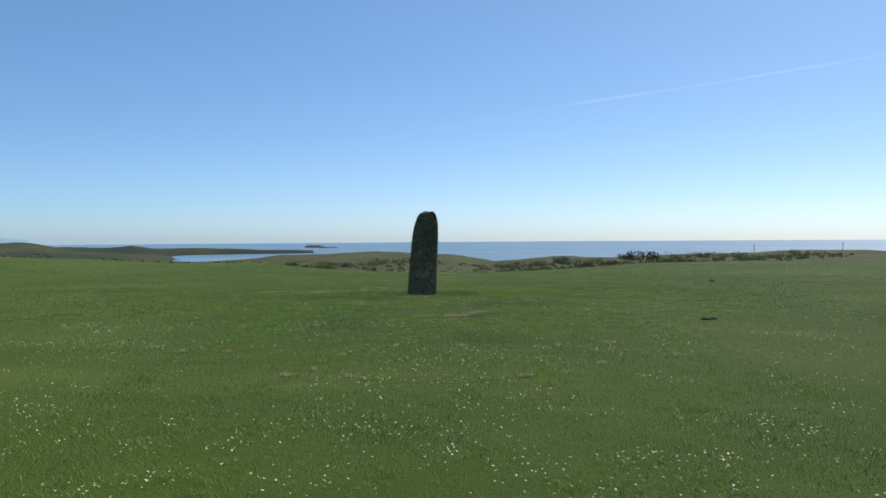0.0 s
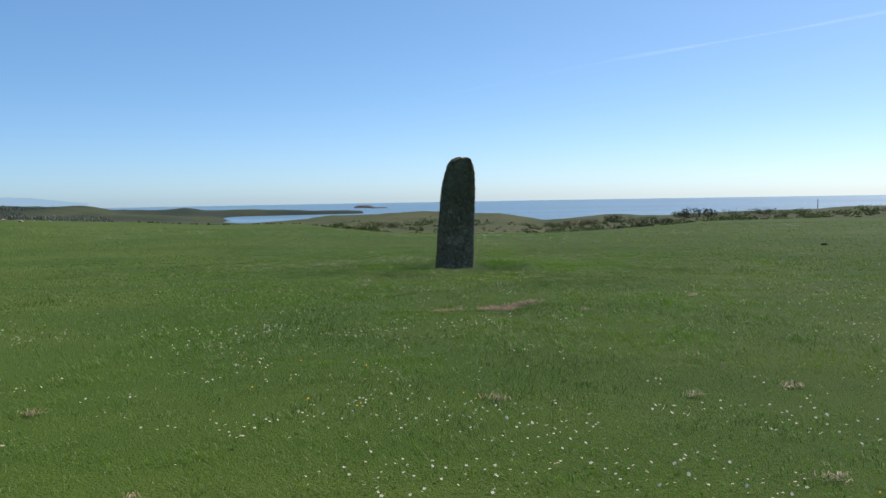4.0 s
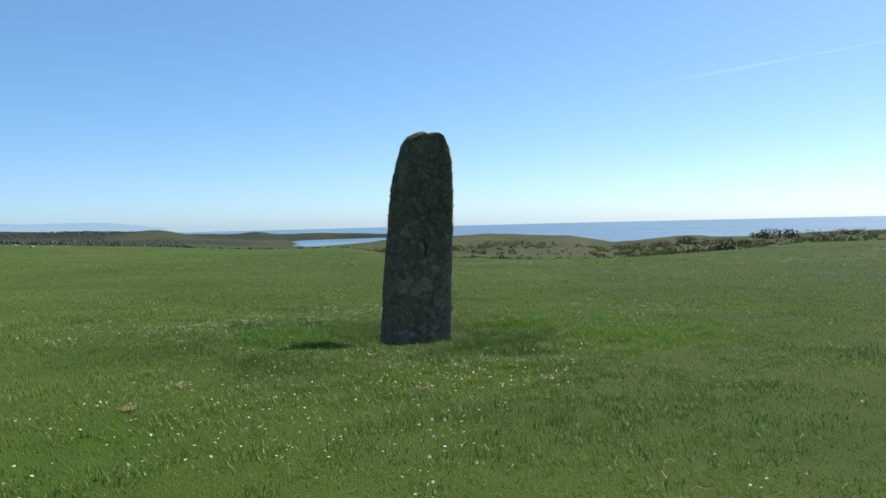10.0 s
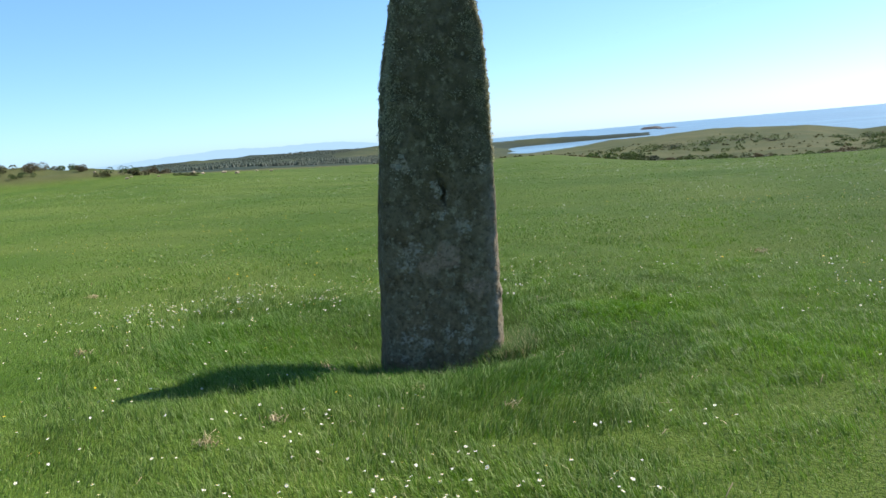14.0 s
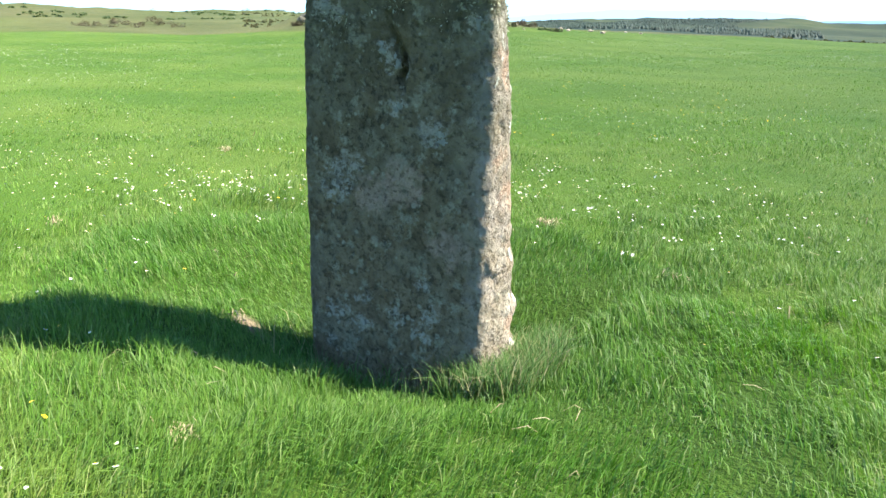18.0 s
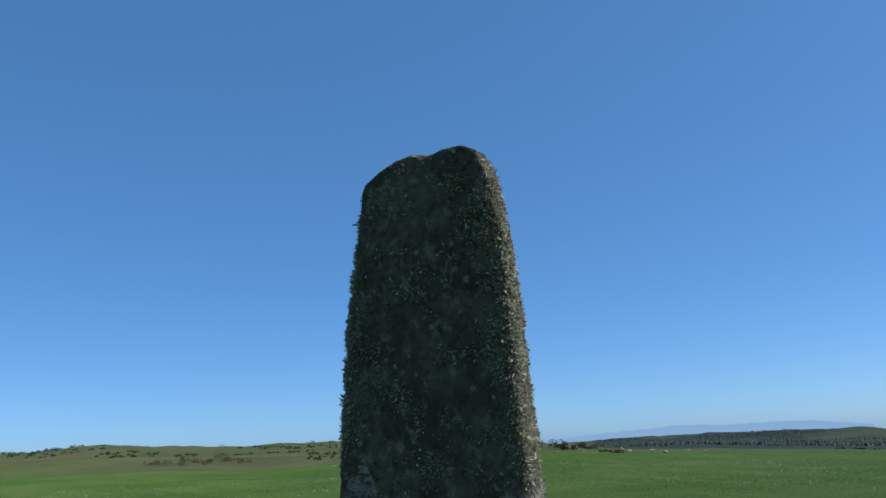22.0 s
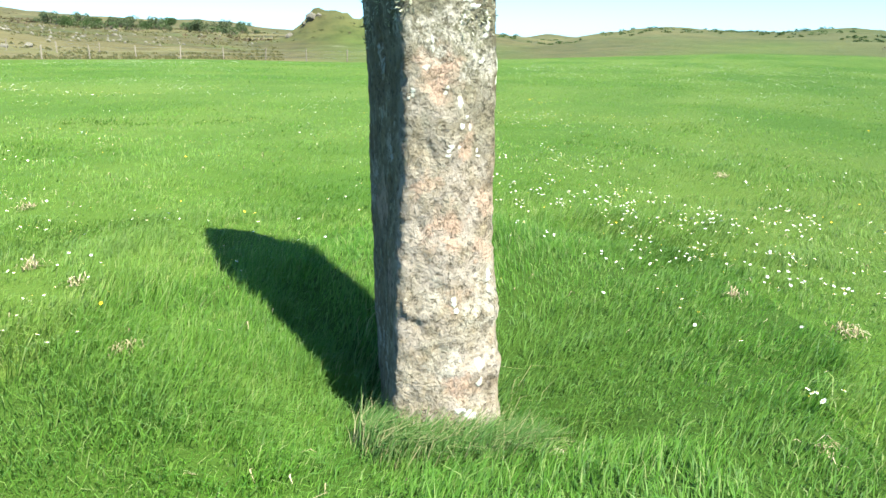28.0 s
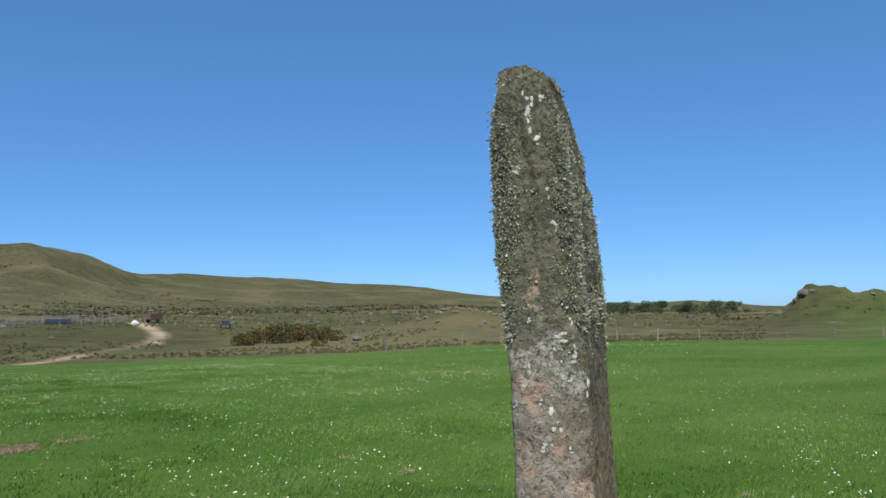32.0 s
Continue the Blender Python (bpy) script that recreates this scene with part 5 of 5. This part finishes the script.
def conifer_wood():
    """A far plantation: ragged little spires, joined."""
    rng = np.random.default_rng(11)
    n = 16000
    b, d = rng.uniform(13.5, 45.5, n), rng.uniform(820, 1380, n)
    x, y = -d * np.sin(np.radians(b)), d * np.cos(np.radians(b))
    ok = rough(x, y, 150, 5) > -0.3
    ok &= (b > 27) | (d < 1020)
    x, y, b, d = x[ok], y[ok], b[ok], d[ok]
    n = len(x)
    z = land(x, y)[0]
    tall = rng.uniform(1.5, 2.7, n) * (0.75 + 0.5 * (rough(x, y, 60, 13) > 0)) * np.where(d < 1000, 1.5, 1.0)
    wide = tall * rng.uniform(0.4, 0.75, n)
    verts, tris = [], []
    a = np.arange(6) * np.pi / 3
    for lo, hi, w in ((0.0, 0.7, 1.0), (0.40, 1.0, 0.62)):
        jag = rng.uniform(0.6, 1.2, (n, 6))
        rim = np.stack([x[:, None] + np.cos(a) * (wide * w)[:, None] * jag, y[:, None] + np.sin(a) * (wide * w)[:, None] * jag, (z + tall * lo)[:, None] + rng.uniform(-0.4, 0.4, (n, 6))], 2)
        top = np.column_stack([x, y, z + tall * hi])[:, None]
        o = sum(len(v) for v in verts) + 7 * np.arange(n)[:, None, None]
        fan = np.stack([np.zeros(6, int), 1 + np.arange(6), 1 + (np.arange(6) + 1) % 6], 1)
        verts.append(np.concatenate([top, rim], 1).reshape(-1, 3))
        tris.append((o + fan).reshape(-1, 3))
    tagged(new("conifer_wood", quick_mesh("conifer_wood", np.vstack(verts), np.vstack(tris), [PINE])), "dark conifer plantation on low hills near the sea", "wood", kind="stuff")


conifer_wood()


def moor_tussocks():
    """Rushes, heather tufts and scattered rocks over the rough ground."""
    rng = np.random.default_rng(17)
    n = 16000
    b = np.concatenate([rng.uniform(118, 175, n // 2), rng.uniform(-30, 30, n // 4), rng.uniform(55, 66, n // 8)])
    d = 62 + 300 * rng.random(len(b)) ** 1.7
    x, y = -d * np.sin(np.radians(b)), d * np.cos(np.radians(b))
    z, moor = land(x, y)
    ok = (moor > 0.55) & (rough(x, y, 12, 19) > -0.1)
    x, y, z, d = x[ok], y[ok], z[ok], d[ok]
    n = len(x)
    s = (0.10 + 0.0012 * d) * rng.uniform(0.5, 1.5, n)
    centre = np.column_stack([x, y, z])
    a = rng.uniform(0, 6.28, n)
    verts, tris = [], []
    for turn in (0, 2.1, 4.2):
        u = np.column_stack([np.cos(a + turn), np.sin(a + turn), np.zeros(n)]) * (s * 1.3)[:, None]
        verts.append(np.stack([centre - u, centre + u * 0.6, centre + u * 0.3 + np.column_stack([np.zeros((n, 2)), s * rng.uniform(0.5, 1.1, n)])], 1).reshape(-1, 3))
    verts = np.vstack(verts)
    tris = np.arange(len(verts)).reshape(-1, 3)
    tagged(new("moor_tussocks", quick_mesh("moor_tussocks", verts, tris, [RUSH])), "brown heather tufts and rushes on rough grazing", "heather", kind="stuff")


moor_tussocks()


def hillside():
    """Dark heather clumps and broken rock over the far hillsides, joined."""
    rng = np.random.default_rng(53)
    n = 7000
    b, d = rng.uniform(104, 178, n), 170 + 800 * rng.random(n) ** 1.3
    x, y = -d * np.sin(np.radians(b)), d * np.cos(np.radians(b))
    ok = rough(x, y, 70, 57, 3) > 0.18
    x, y, d = x[ok], y[ok], d[ok]
    size = (0.5 + 0.0022 * d) * rng.uniform(0.5, 1.4, len(x))
    verts, tris = leaf_cloud(rng, np.column_stack([x, y, land(x, y)[0]]), size, 9 * len(x), 0.55, 0.35)
    tagged(new("hill_heather", quick_mesh("hill_heather", verts, tris, [HEATH])), "dark heather clumps over the far hillside", "heather", kind="stuff")
    n = 2600
    b, d = rng.uniform(118, 178, n), 120 + 700 * rng.random(n) ** 1.2
    x, y = -d * np.sin(np.radians(b)), d * np.cos(np.radians(b))
    ok = rough(x, y, 45, 59, 3) > 0.24
    x, y, d = x[ok], y[ok], d[ok]
    n = len(x)
    size = ((0.25 + 0.0012 * d) * rng.uniform(0.4, 1.3, n))[:, None, None]
    knob = np.array([(1, 0, 0), (0.2, 0.9, 0), (-0.9, 0.3, 0), (-0.3, -0.9, 0), (0.1, 0.1, 0.75), (0, 0, -0.5)])
    verts = np.column_stack([x, y, land(x, y)[0]])[:, None] + knob * size * rng.uniform(0.7, 1.2, (n, 6, 3))
    face = np.array([(0, 1, 4), (1, 2, 4), (2, 3, 4), (3, 0, 4), (1, 0, 5), (2, 1, 5), (3, 2, 5), (0, 3, 5)])
    tris = (6 * np.arange(n)[:, None, None] + face).reshape(-1, 3)
    tagged(new("hill_rocks", quick_mesh("hill_rocks", verts.reshape(-1, 3), tris, [ROCK])), "broken grey rock scattered over the far hillside", "rock", kind="stuff")


hillside()


def dune_scrub():
    """Low mixed scrub in the hollow between the field and the dunes."""
    rng = np.random.default_rng(29)
    n = 620
    b, d = rng.uniform(-30, 13, n), rng.uniform(112, 330, n)
    x, y = -d * np.sin(np.radians(b)), d * np.cos(np.radians(b))
    ok = rough(x, y, 40, 33, 2) > -0.05
    x, y, d = x[ok], y[ok], d[ok]
    size = rng.uniform(0.7, 2.1, len(x))
    verts, tris = leaf_cloud(rng, np.column_stack([x, y, land(x, y)[0] + size * 0.25]), size, 90 * len(x), 0.27, 0.55)
    tagged(new("dune_scrub", quick_mesh("dune_scrub", verts, tris, [SCRUB])), "low grey-green scrub between the field and the dunes", "scrub", kind="stuff")


dune_scrub()


def crest_scrub():
    """Dark low tufts along the crests of the dunes and over the grazed slope below them."""
    rng = np.random.default_rng(61)
    n = 1500
    b, d = rng.uniform(58, 112, n), rng.uniform(120, 330, n)
    x, y = -d * np.sin(np.radians(b)), d * np.cos(np.radians(b))
    ok = (rough(x, y, 30, 67, 3) > 0.05) & (d > 125 + 90 * (b > 80))
    x, y, d = x[ok], y[ok], d[ok]
    size = (0.25 + 0.0022 * d) * rng.uniform(0.5, 1.4, len(x))
    verts, tris = leaf_cloud(rng, np.column_stack([x, y, land(x, y)[0] + size * 0.1]), size, 40 * len(x), 0.22, 0.5)
    tagged(new("crest_scrub", quick_mesh("crest_scrub", verts, tris, [SCRUB])), "dark low scrub tufts over the dune crests", "scrub", kind="stuff")


crest_scrub()

# rock outcrops and loose boulders on the moor
for k, (b, d, size) in enumerate([(115.75, 168.5, 1.25), (115.25, 168.8, 0.7), (116.3, 168, 0.6), (117.3, 168, 0.8), (111.6, 170, 0.6)]):
    boulder("rock_outcrop", at_bearing(b, d), size, 0.75, 3.0 + k, "grey rock outcrop on the green knoll", "rock", sink=0.3, group="outcrop on the knoll")
for k in range(18):
    shrub("heather_bush", 111.2 + 0.33 * k + 0.4 * math.sin(k * 3.1), 164.5 + 3.5 * math.sin(k * 1.7), 1.8, 0.5, (HEATH, SCRUB, GORSE)[k % 3], "dark low heather bush on the green knoll", "shrub", 900 + k, 300, None, "heather on the knoll")
rng = np.random.default_rng(23)
for k in range(34):
    b, d = rng.normal(139.6, 1.7), rng.normal(118, 5)
    boulder("moor_boulder", at_bearing(b, d), rng.uniform(0.25, 0.7), 0.6, 20.0 + k, "weathered grey boulder on a rocky rise", "rock", sink=0.38, group="boulders on the rocky rise")
for k in range(36):
    b, d = rng.uniform(128, 172), rng.uniform(80, 240)
    boulder("moor_boulder", at_bearing(b, d), rng.uniform(0.15, 0.55) * (1 + d / 300), 0.6, 70.0 + k, "grey boulder lying on rough grazing", "rock", group="boulders on the grazing")
for k in range(14):
    b, d = rng.uniform(36, 50), rng.uniform(62, 72)
    boulder("field_stone", at_bearing(b, d), rng.uniform(0.10, 0.26), 0.6, 140.0 + k, "pale stone at the edge of the pasture", "rock", PALE, group="stones at the field's edge")
for k in range(8):
    b, d = 59.5 + 0.35 * k, 74 - 0.6 * (k % 3)
    boulder("knoll_rock", at_bearing(b, d), rng.uniform(0.3, 0.7), 0.6, 160.0 + k, "brown-grey rock breaking through the knoll", "rock", group="rocks on the knoll")
DUNG = plain("dried_dung", (0.020, 0.016, 0.012), (0.05, 0.04, 0.03), 20, 0.9, 0.2, 0.6, 0.01)
for x, y, s in ((6.22, -8.6, 0.10), (6.42, -8.5, 0.08), (12.02, 7.88, 0.14)):
    boulder("dung_pat", (x, y), s, 0.35, x, "dark dried dung pat in the grass", "dung", DUNG, 0.1)


# ---- fences, pens and gear ----
OAK = plain("weathered_post_wood", (0.11, 0.092, 0.068), (0.24, 0.20, 0.155), 9, 0.85, 0.2, 0.5, 0.01, 0.3)
WIRE = Mat("galvanised_wire", 0.45, 0.5)
WIRE.colour((0.42, 0.42, 0.41))
WIRE.b.inputs["Metallic"].default_value = 0.8
WIRE = WIRE.m
RUST = plain("rusty_brown_metal", (0.075, 0.045, 0.030), (0.16, 0.10, 0.07), 6, 0.7, 0.3, 0.4, 0.01)
GALV = plain("dull_galvanised_steel", (0.15, 0.15, 0.15), (0.26, 0.26, 0.255), 7, 0.5, 0.5, 0.2, 0.005)
BLUE = plain("dark_blue_paint", (0.020, 0.028, 0.055), (0.045, 0.055, 0.09), 5, 0.5, 0.4, 0.2, 0.005)
SHEET = plain("white_sheet", (0.62, 0.62, 0.60), (0.75, 0.75, 0.73), 5, 0.6, 0.3, 0.2, 0.01)


def box(name, size, bevel=0.01, material=None, at=(0, 0, 0)):
    bm = bmesh.new()
    bmesh.ops.create_cube(bm, size=1)
    for v in bm.verts:
        v.co = Vector((v.co.x * size[0] + at[0], v.co.y * size[1] + at[1], v.co.z * size[2] + at[2]))
    bmesh.ops.bevel(bm, geom=bm.edges[:], offset=bevel, segments=1, affect="EDGES")
    me = bpy.data.meshes.new(name)
    bm.to_mesh(me)
    bm.free()
    if material:
        me.materials.append(material)
    return me


def tube(name, pts, r, material):
    verts, faces = [], []
    for k, p in enumerate(pts):
        w = (Vector(pts[min(k + 1, len(pts) - 1)]) - Vector(pts[max(k - 1, 0)])).normalized()
        u = w.cross(Vector((0, 0, 1))).normalized()
        v = u.cross(w)
        verts += [Vector(p) + (u * math.cos(q) + v * math.sin(q)) * r for q in (0.5, 2.6, 4.7)]
    for k in range(len(pts) - 1):
        for q in range(3):
            faces.append((k * 3 + q, k * 3 + (q + 1) % 3, k * 3 + 3 + (q + 1) % 3, k * 3 + 3 + q))
    return mesh_of(name, verts, faces, [material])


def post_mesh(tall, wide, seed):
    rng = np.random.default_rng(seed)
    bm = bmesh.new()
    bmesh.ops.create_cone(bm, cap_ends=True, segments=8, radius1=wide / 2, radius2=wide * 0.46, depth=tall)
    for v in bm.verts:
        v.co += Vector(rng.normal(0, wide * 0.04, 3))
        v.co.z += tall / 2 - 0.2 + (0.04 * v.co.x / wide if v.co.z > 0 else 0)
    me = bpy.data.meshes.new("post")
    bm.to_mesh(me)
    bm.free()
    me.materials.append(OAK)
    return me


POSTS = [post_mesh(1.2, 0.10, k) for k in range(4)] + [post_mesh(1.4, 0.18, 9)]


def fence(label, places, heights=(0.3, 0.58, 0.86), strong=(), low_from=99):
    ob = new("fence")
    x0, y0 = places[0]
    ob.location = (x0, y0, height(x0, y0))
    lines = [[] for _ in heights]
    for k, (x, y) in enumerate(places):
        z = height(x, y)
        p = part("post", POSTS[4] if k in strong else POSTS[k % 4], ob)
        p.location = (x - x0, y - y0, z - ob.location.z)
        if k > low_from:
            p.scale = (0.7, 0.7, 0.62)
        p.rotation_euler = (0.05 * math.sin(k * 2.2), 0.05 * math.sin(k * 3.7), k * 1.3)
        for n, h in enumerate(heights):
            lines[n].append((x - x0, y - y0, z - ob.location.z + h))
    for line in lines:
        part("wire", tube("wire", line, 0.006, WIRE), ob, "thin galvanised wire")
    return tagged(ob, label, "fence")


ring_fence = [at_bearing(b, float(column(EDGE, b, 1)) + 1.2) for b in np.arange(104.5, 172, 2.95)]
fence("post and wire stock fence round the pasture", ring_fence, strong=(14,), low_from=17)
fence("post and wire fence running back across the moor", [at_bearing(139 + 2.9 * k + 0.4 * math.sin(k), 80 + 1.5 * k) for k in range(-3, 4)])
fence("post and wire fence along the bank by the pens", [at_bearing(158.5 + 1.35 * k, 126 - 0.6 * k) for k in range(11)])


def hurdle(b, d, turn, length=2.4):
    """A steel sheep hurdle: uprights and rails."""
    x, y = at_bearing(b, d)
    ob = new("sheep_hurdle")
    ob.location, ob.rotation_euler = (x, y, height(x, y)), (0, 0, turn)
    for s in (-0.5, 0, 0.5):
        part("upright", box("upright", (0.05, 0.05, 1.15), 0.008, GALV, (s * length, 0, 0.55)), ob)
    for k in range(5):
        part("rail", box("rail", (length, 0.035, 0.05), 0.006, GALV, (0, 0, 0.22 + 0.21 * k)), ob)
    return tagged(ob, "grey steel sheep hurdle in a row on the bank", "hurdle", "row of hurdles on the bank")


for k in range(9):
    hurdle(164.2 + 1.05 * k, 128, radians(164 + k) + 0.15 * math.sin(k * 3))


def trailer(b, d, label, material, size, turn):
    x, y = at_bearing(b, d)
    ob = new("farm_trailer")
    ob.location, ob.rotation_euler = (x, y, height(x, y)), (0, 0, turn)
    l, w, h = size
    part("floor", box("floor", (l, w, 0.08), 0.01, material, (0, 0, 0.55)), ob)
    for s in (-1, 1):
        part("side_board", box("side_board", (l, 0.05, h), 0.01, material, (0, s * w / 2, 0.55 + h / 2)), ob)
        part("end_board", box("end_board", (0.05, w - 0.06, h), 0.01, material, (s * l / 2, 0, 0.55 + h / 2)), ob)
        bm = bmesh.new()
        bmesh.ops.create_cone(bm, cap_ends=True, segments=18, radius1=0.34, radius2=0.34, depth=0.2)
        bmesh.ops.rotate(bm, verts=bm.verts, matrix=Matrix.Rotation(radians(90), 3, "X"))
        bmesh.ops.translate(bm, verts=bm.verts, vec=(0, s * (w / 2 + 0.15), 0.34))
        me = bpy.data.meshes.new("wheel")
        bm.to_mesh(me)
        bm.free()
        me.materials.append(DUNG)
        part("wheel", me, ob, "black rubber wheel")
    part("drawbar", box("drawbar", (1.2, 0.08, 0.08), 0.01, material, (l / 2 + 0.6, 0, 0.5)), ob)
    return tagged(ob, label, "trailer")


trailer(162.0, 127, "brown farm trailer standing at the top of the track", RUST, (2.6, 1.5, 0.9), 0.5)
trailer(157.1, 122, "small dark blue trailer on the rough grazing", BLUE, (1.5, 1.1, 0.6), 1.2)
x, y = at_bearing(163.2, 125)
heap = boulder("feed_sack", (x, y), 0.55, 0.75, 4.4, "white plastic feed sack beside the hurdles", "sack", SHEET, 0.15)
trough = new("feed_trough")
x, y = at_bearing(168.0, 126)
trough.location, trough.rotation_euler = (x, y, height(x, y)), (0, 0, radians(168))
part("tank", box("tank", (3.4, 0.8, 0.55), 0.05, BLUE, (0, 0, 0.45)), trough)
for s in (-1, 1):
    part("leg", box("leg", (0.12, 0.7, 0.4), 0.01, RUST, (s * 1.3, 0, 0.1)), trough)
tagged(trough, "long dark feed trough beside the hurdles", "trough")


def pole(b, d, tall, label):
    x, y = at_bearing(b, d)
    ob = new("telegraph_pole")
    ob.location = (x, y, height(x, y))
    part("mast", limb_mesh("mast", np.random.default_rng(1), [((0, 0, -0.5), (0, 0, tall), 0.16, 0.11)], BARK), ob)
    part("crossarm", box("crossarm", (1.4, 0.12, 0.12), 0.01, OAK, (0, 0, tall - 0.6)), ob)
    return tagged(ob, label, "pole", "poles along the shore road")


for b in (-23.2, -28.9):
    pole(b, 380, 4.2, "thin wooden telegraph pole against the sea")

# low stone jetty in the bay, and a flat skerry beyond it
x, y = at_bearing(14.6, 905)
WET = plain("dark_wet_stone", (0.045, 0.032, 0.026), (0.09, 0.065, 0.05), 0.6, 0.8, 0.3, 0.5, 0.1)
jetty = new("jetty", box("jetty", (44, 9, 4.5), 0.4, WET))
jetty.location, jetty.rotation_euler = (x, y, -25.2), (0, 0, radians(14.6))
tagged(jetty, "low dark stone jetty at the edge of the bay", "jetty")
for b, d, w, h in ((9.25, 2455, 46, 9), (8.3, 2300, 30, 4)):
    ob = boulder("skerry", at_bearing(b, d), w, h / w, b, "low dark rocky islet in the sea", "islet", WET)
    ob.location.z = -26
    ob.scale = (1, 1, 1)


def far_hills():
    """Hills on the far side of the sound, their haze put in as an even glow."""
    b = np.arange(28, 52, 0.25)
    top = 0.62 * np.clip(np.interp(b, [28, 31, 33, 36, 40, 42, 45, 48, 51.5], [0.0, 0.62, 0.80, 0.75, 1.0, 0.75, 0.55, 0.2, 0]), 0, 1) + 0.03 * rough(b * 3, b * 0, 1.0, 3)
    lo = [(-4870 * math.sin(radians(q)), 4870 * math.cos(radians(q)), -40) for q in b]
    hi = [(p[0], p[1], 1.7 + 4870 * math.tan(radians(max(float(t), -0.3)))) for p, t in zip(lo, top)]
    n = len(b)
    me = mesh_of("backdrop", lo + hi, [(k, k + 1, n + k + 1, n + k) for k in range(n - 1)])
    m = bpy.data.materials.new("haze_glow")
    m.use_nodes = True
    # even blue emission stands in for the haze over the hills
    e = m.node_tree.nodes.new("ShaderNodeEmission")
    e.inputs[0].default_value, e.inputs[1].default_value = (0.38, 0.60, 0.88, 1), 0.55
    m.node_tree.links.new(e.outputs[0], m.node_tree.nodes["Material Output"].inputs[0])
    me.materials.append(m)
    tagged(new("backdrop", me), "hills far across the water, their blue haze put in as glow", "hills", kind="structure")


far_hills()


def vapour_trail():
    """The thin broken trail of an aircraft, high over the sea."""
    ways = [(-0.277, 0.956, 0.092), (-0.058, 0.990, 0.1294), (0.153, 0.974, 0.1644), (0.332, 0.925, 0.1827), (0.483, 0.853, 0.1966), (0.62, 0.755, 0.2130)]
    u = np.linspace(0, 5, 90)
    path = np.column_stack([np.interp(u, range(6), [w[k] for w in ways]) for k in range(3)]) * 4600
    verts, faces = [], []
    for k, p in enumerate(path):
        r = 8 + 2.5 * math.sin(k * 0.21)
        verts += [Vector(p) + Vector((0, math.cos(q), math.sin(q))) * r for q in np.arange(8) * math.pi / 4]
    for k in range(len(path) - 1):
        faces += [(k * 8 + q, k * 8 + (q + 1) % 8, k * 8 + 8 + (q + 1) % 8, k * 8 + 8 + q) for q in range(8)]
    me = mesh_of("vapour_trail", verts, faces, [], True)
    m = Mat("thin_vapour", 1.0, 0.0)
    thick = me.attributes.new("thick", "FLOAT", "POINT")
    thick.data.foreach_set("value", np.repeat(np.interp(u, [0, 1, 1.9, 2.3, 3.2, 4, 5], [0.0, 0.005, 0.009, 0.030, 0.026, 0.010, 0.005]), 8).astype(np.float32))
    glass = m.t.nodes.new("ShaderNodeBsdfTransparent")
    mist = m.t.nodes.new("ShaderNodeBsdfTranslucent")
    mist.inputs[0].default_value = (0.95, 0.95, 0.95, 1)
    mx = m.t.nodes.new("ShaderNodeMixShader")
    m.put(m.maths("MULTIPLY", m.attr("thick"), m.ramp(m.noise(0.004, 4), (0.3, 0.4), (0.6, 1.0))), mx.inputs[0])
    m.put(glass.outputs[0], mx.inputs[1])
    m.put(mist.outputs[0], mx.inputs[2])
    m.put(mx.outputs[0], m.t.nodes["Material Output"].inputs[0])
    me.materials.append(m.m)
    tagged(new("vapour_trail", me), "faint white vapour trail across the clear sky", "vapour trail", kind="structure")


vapour_trail()
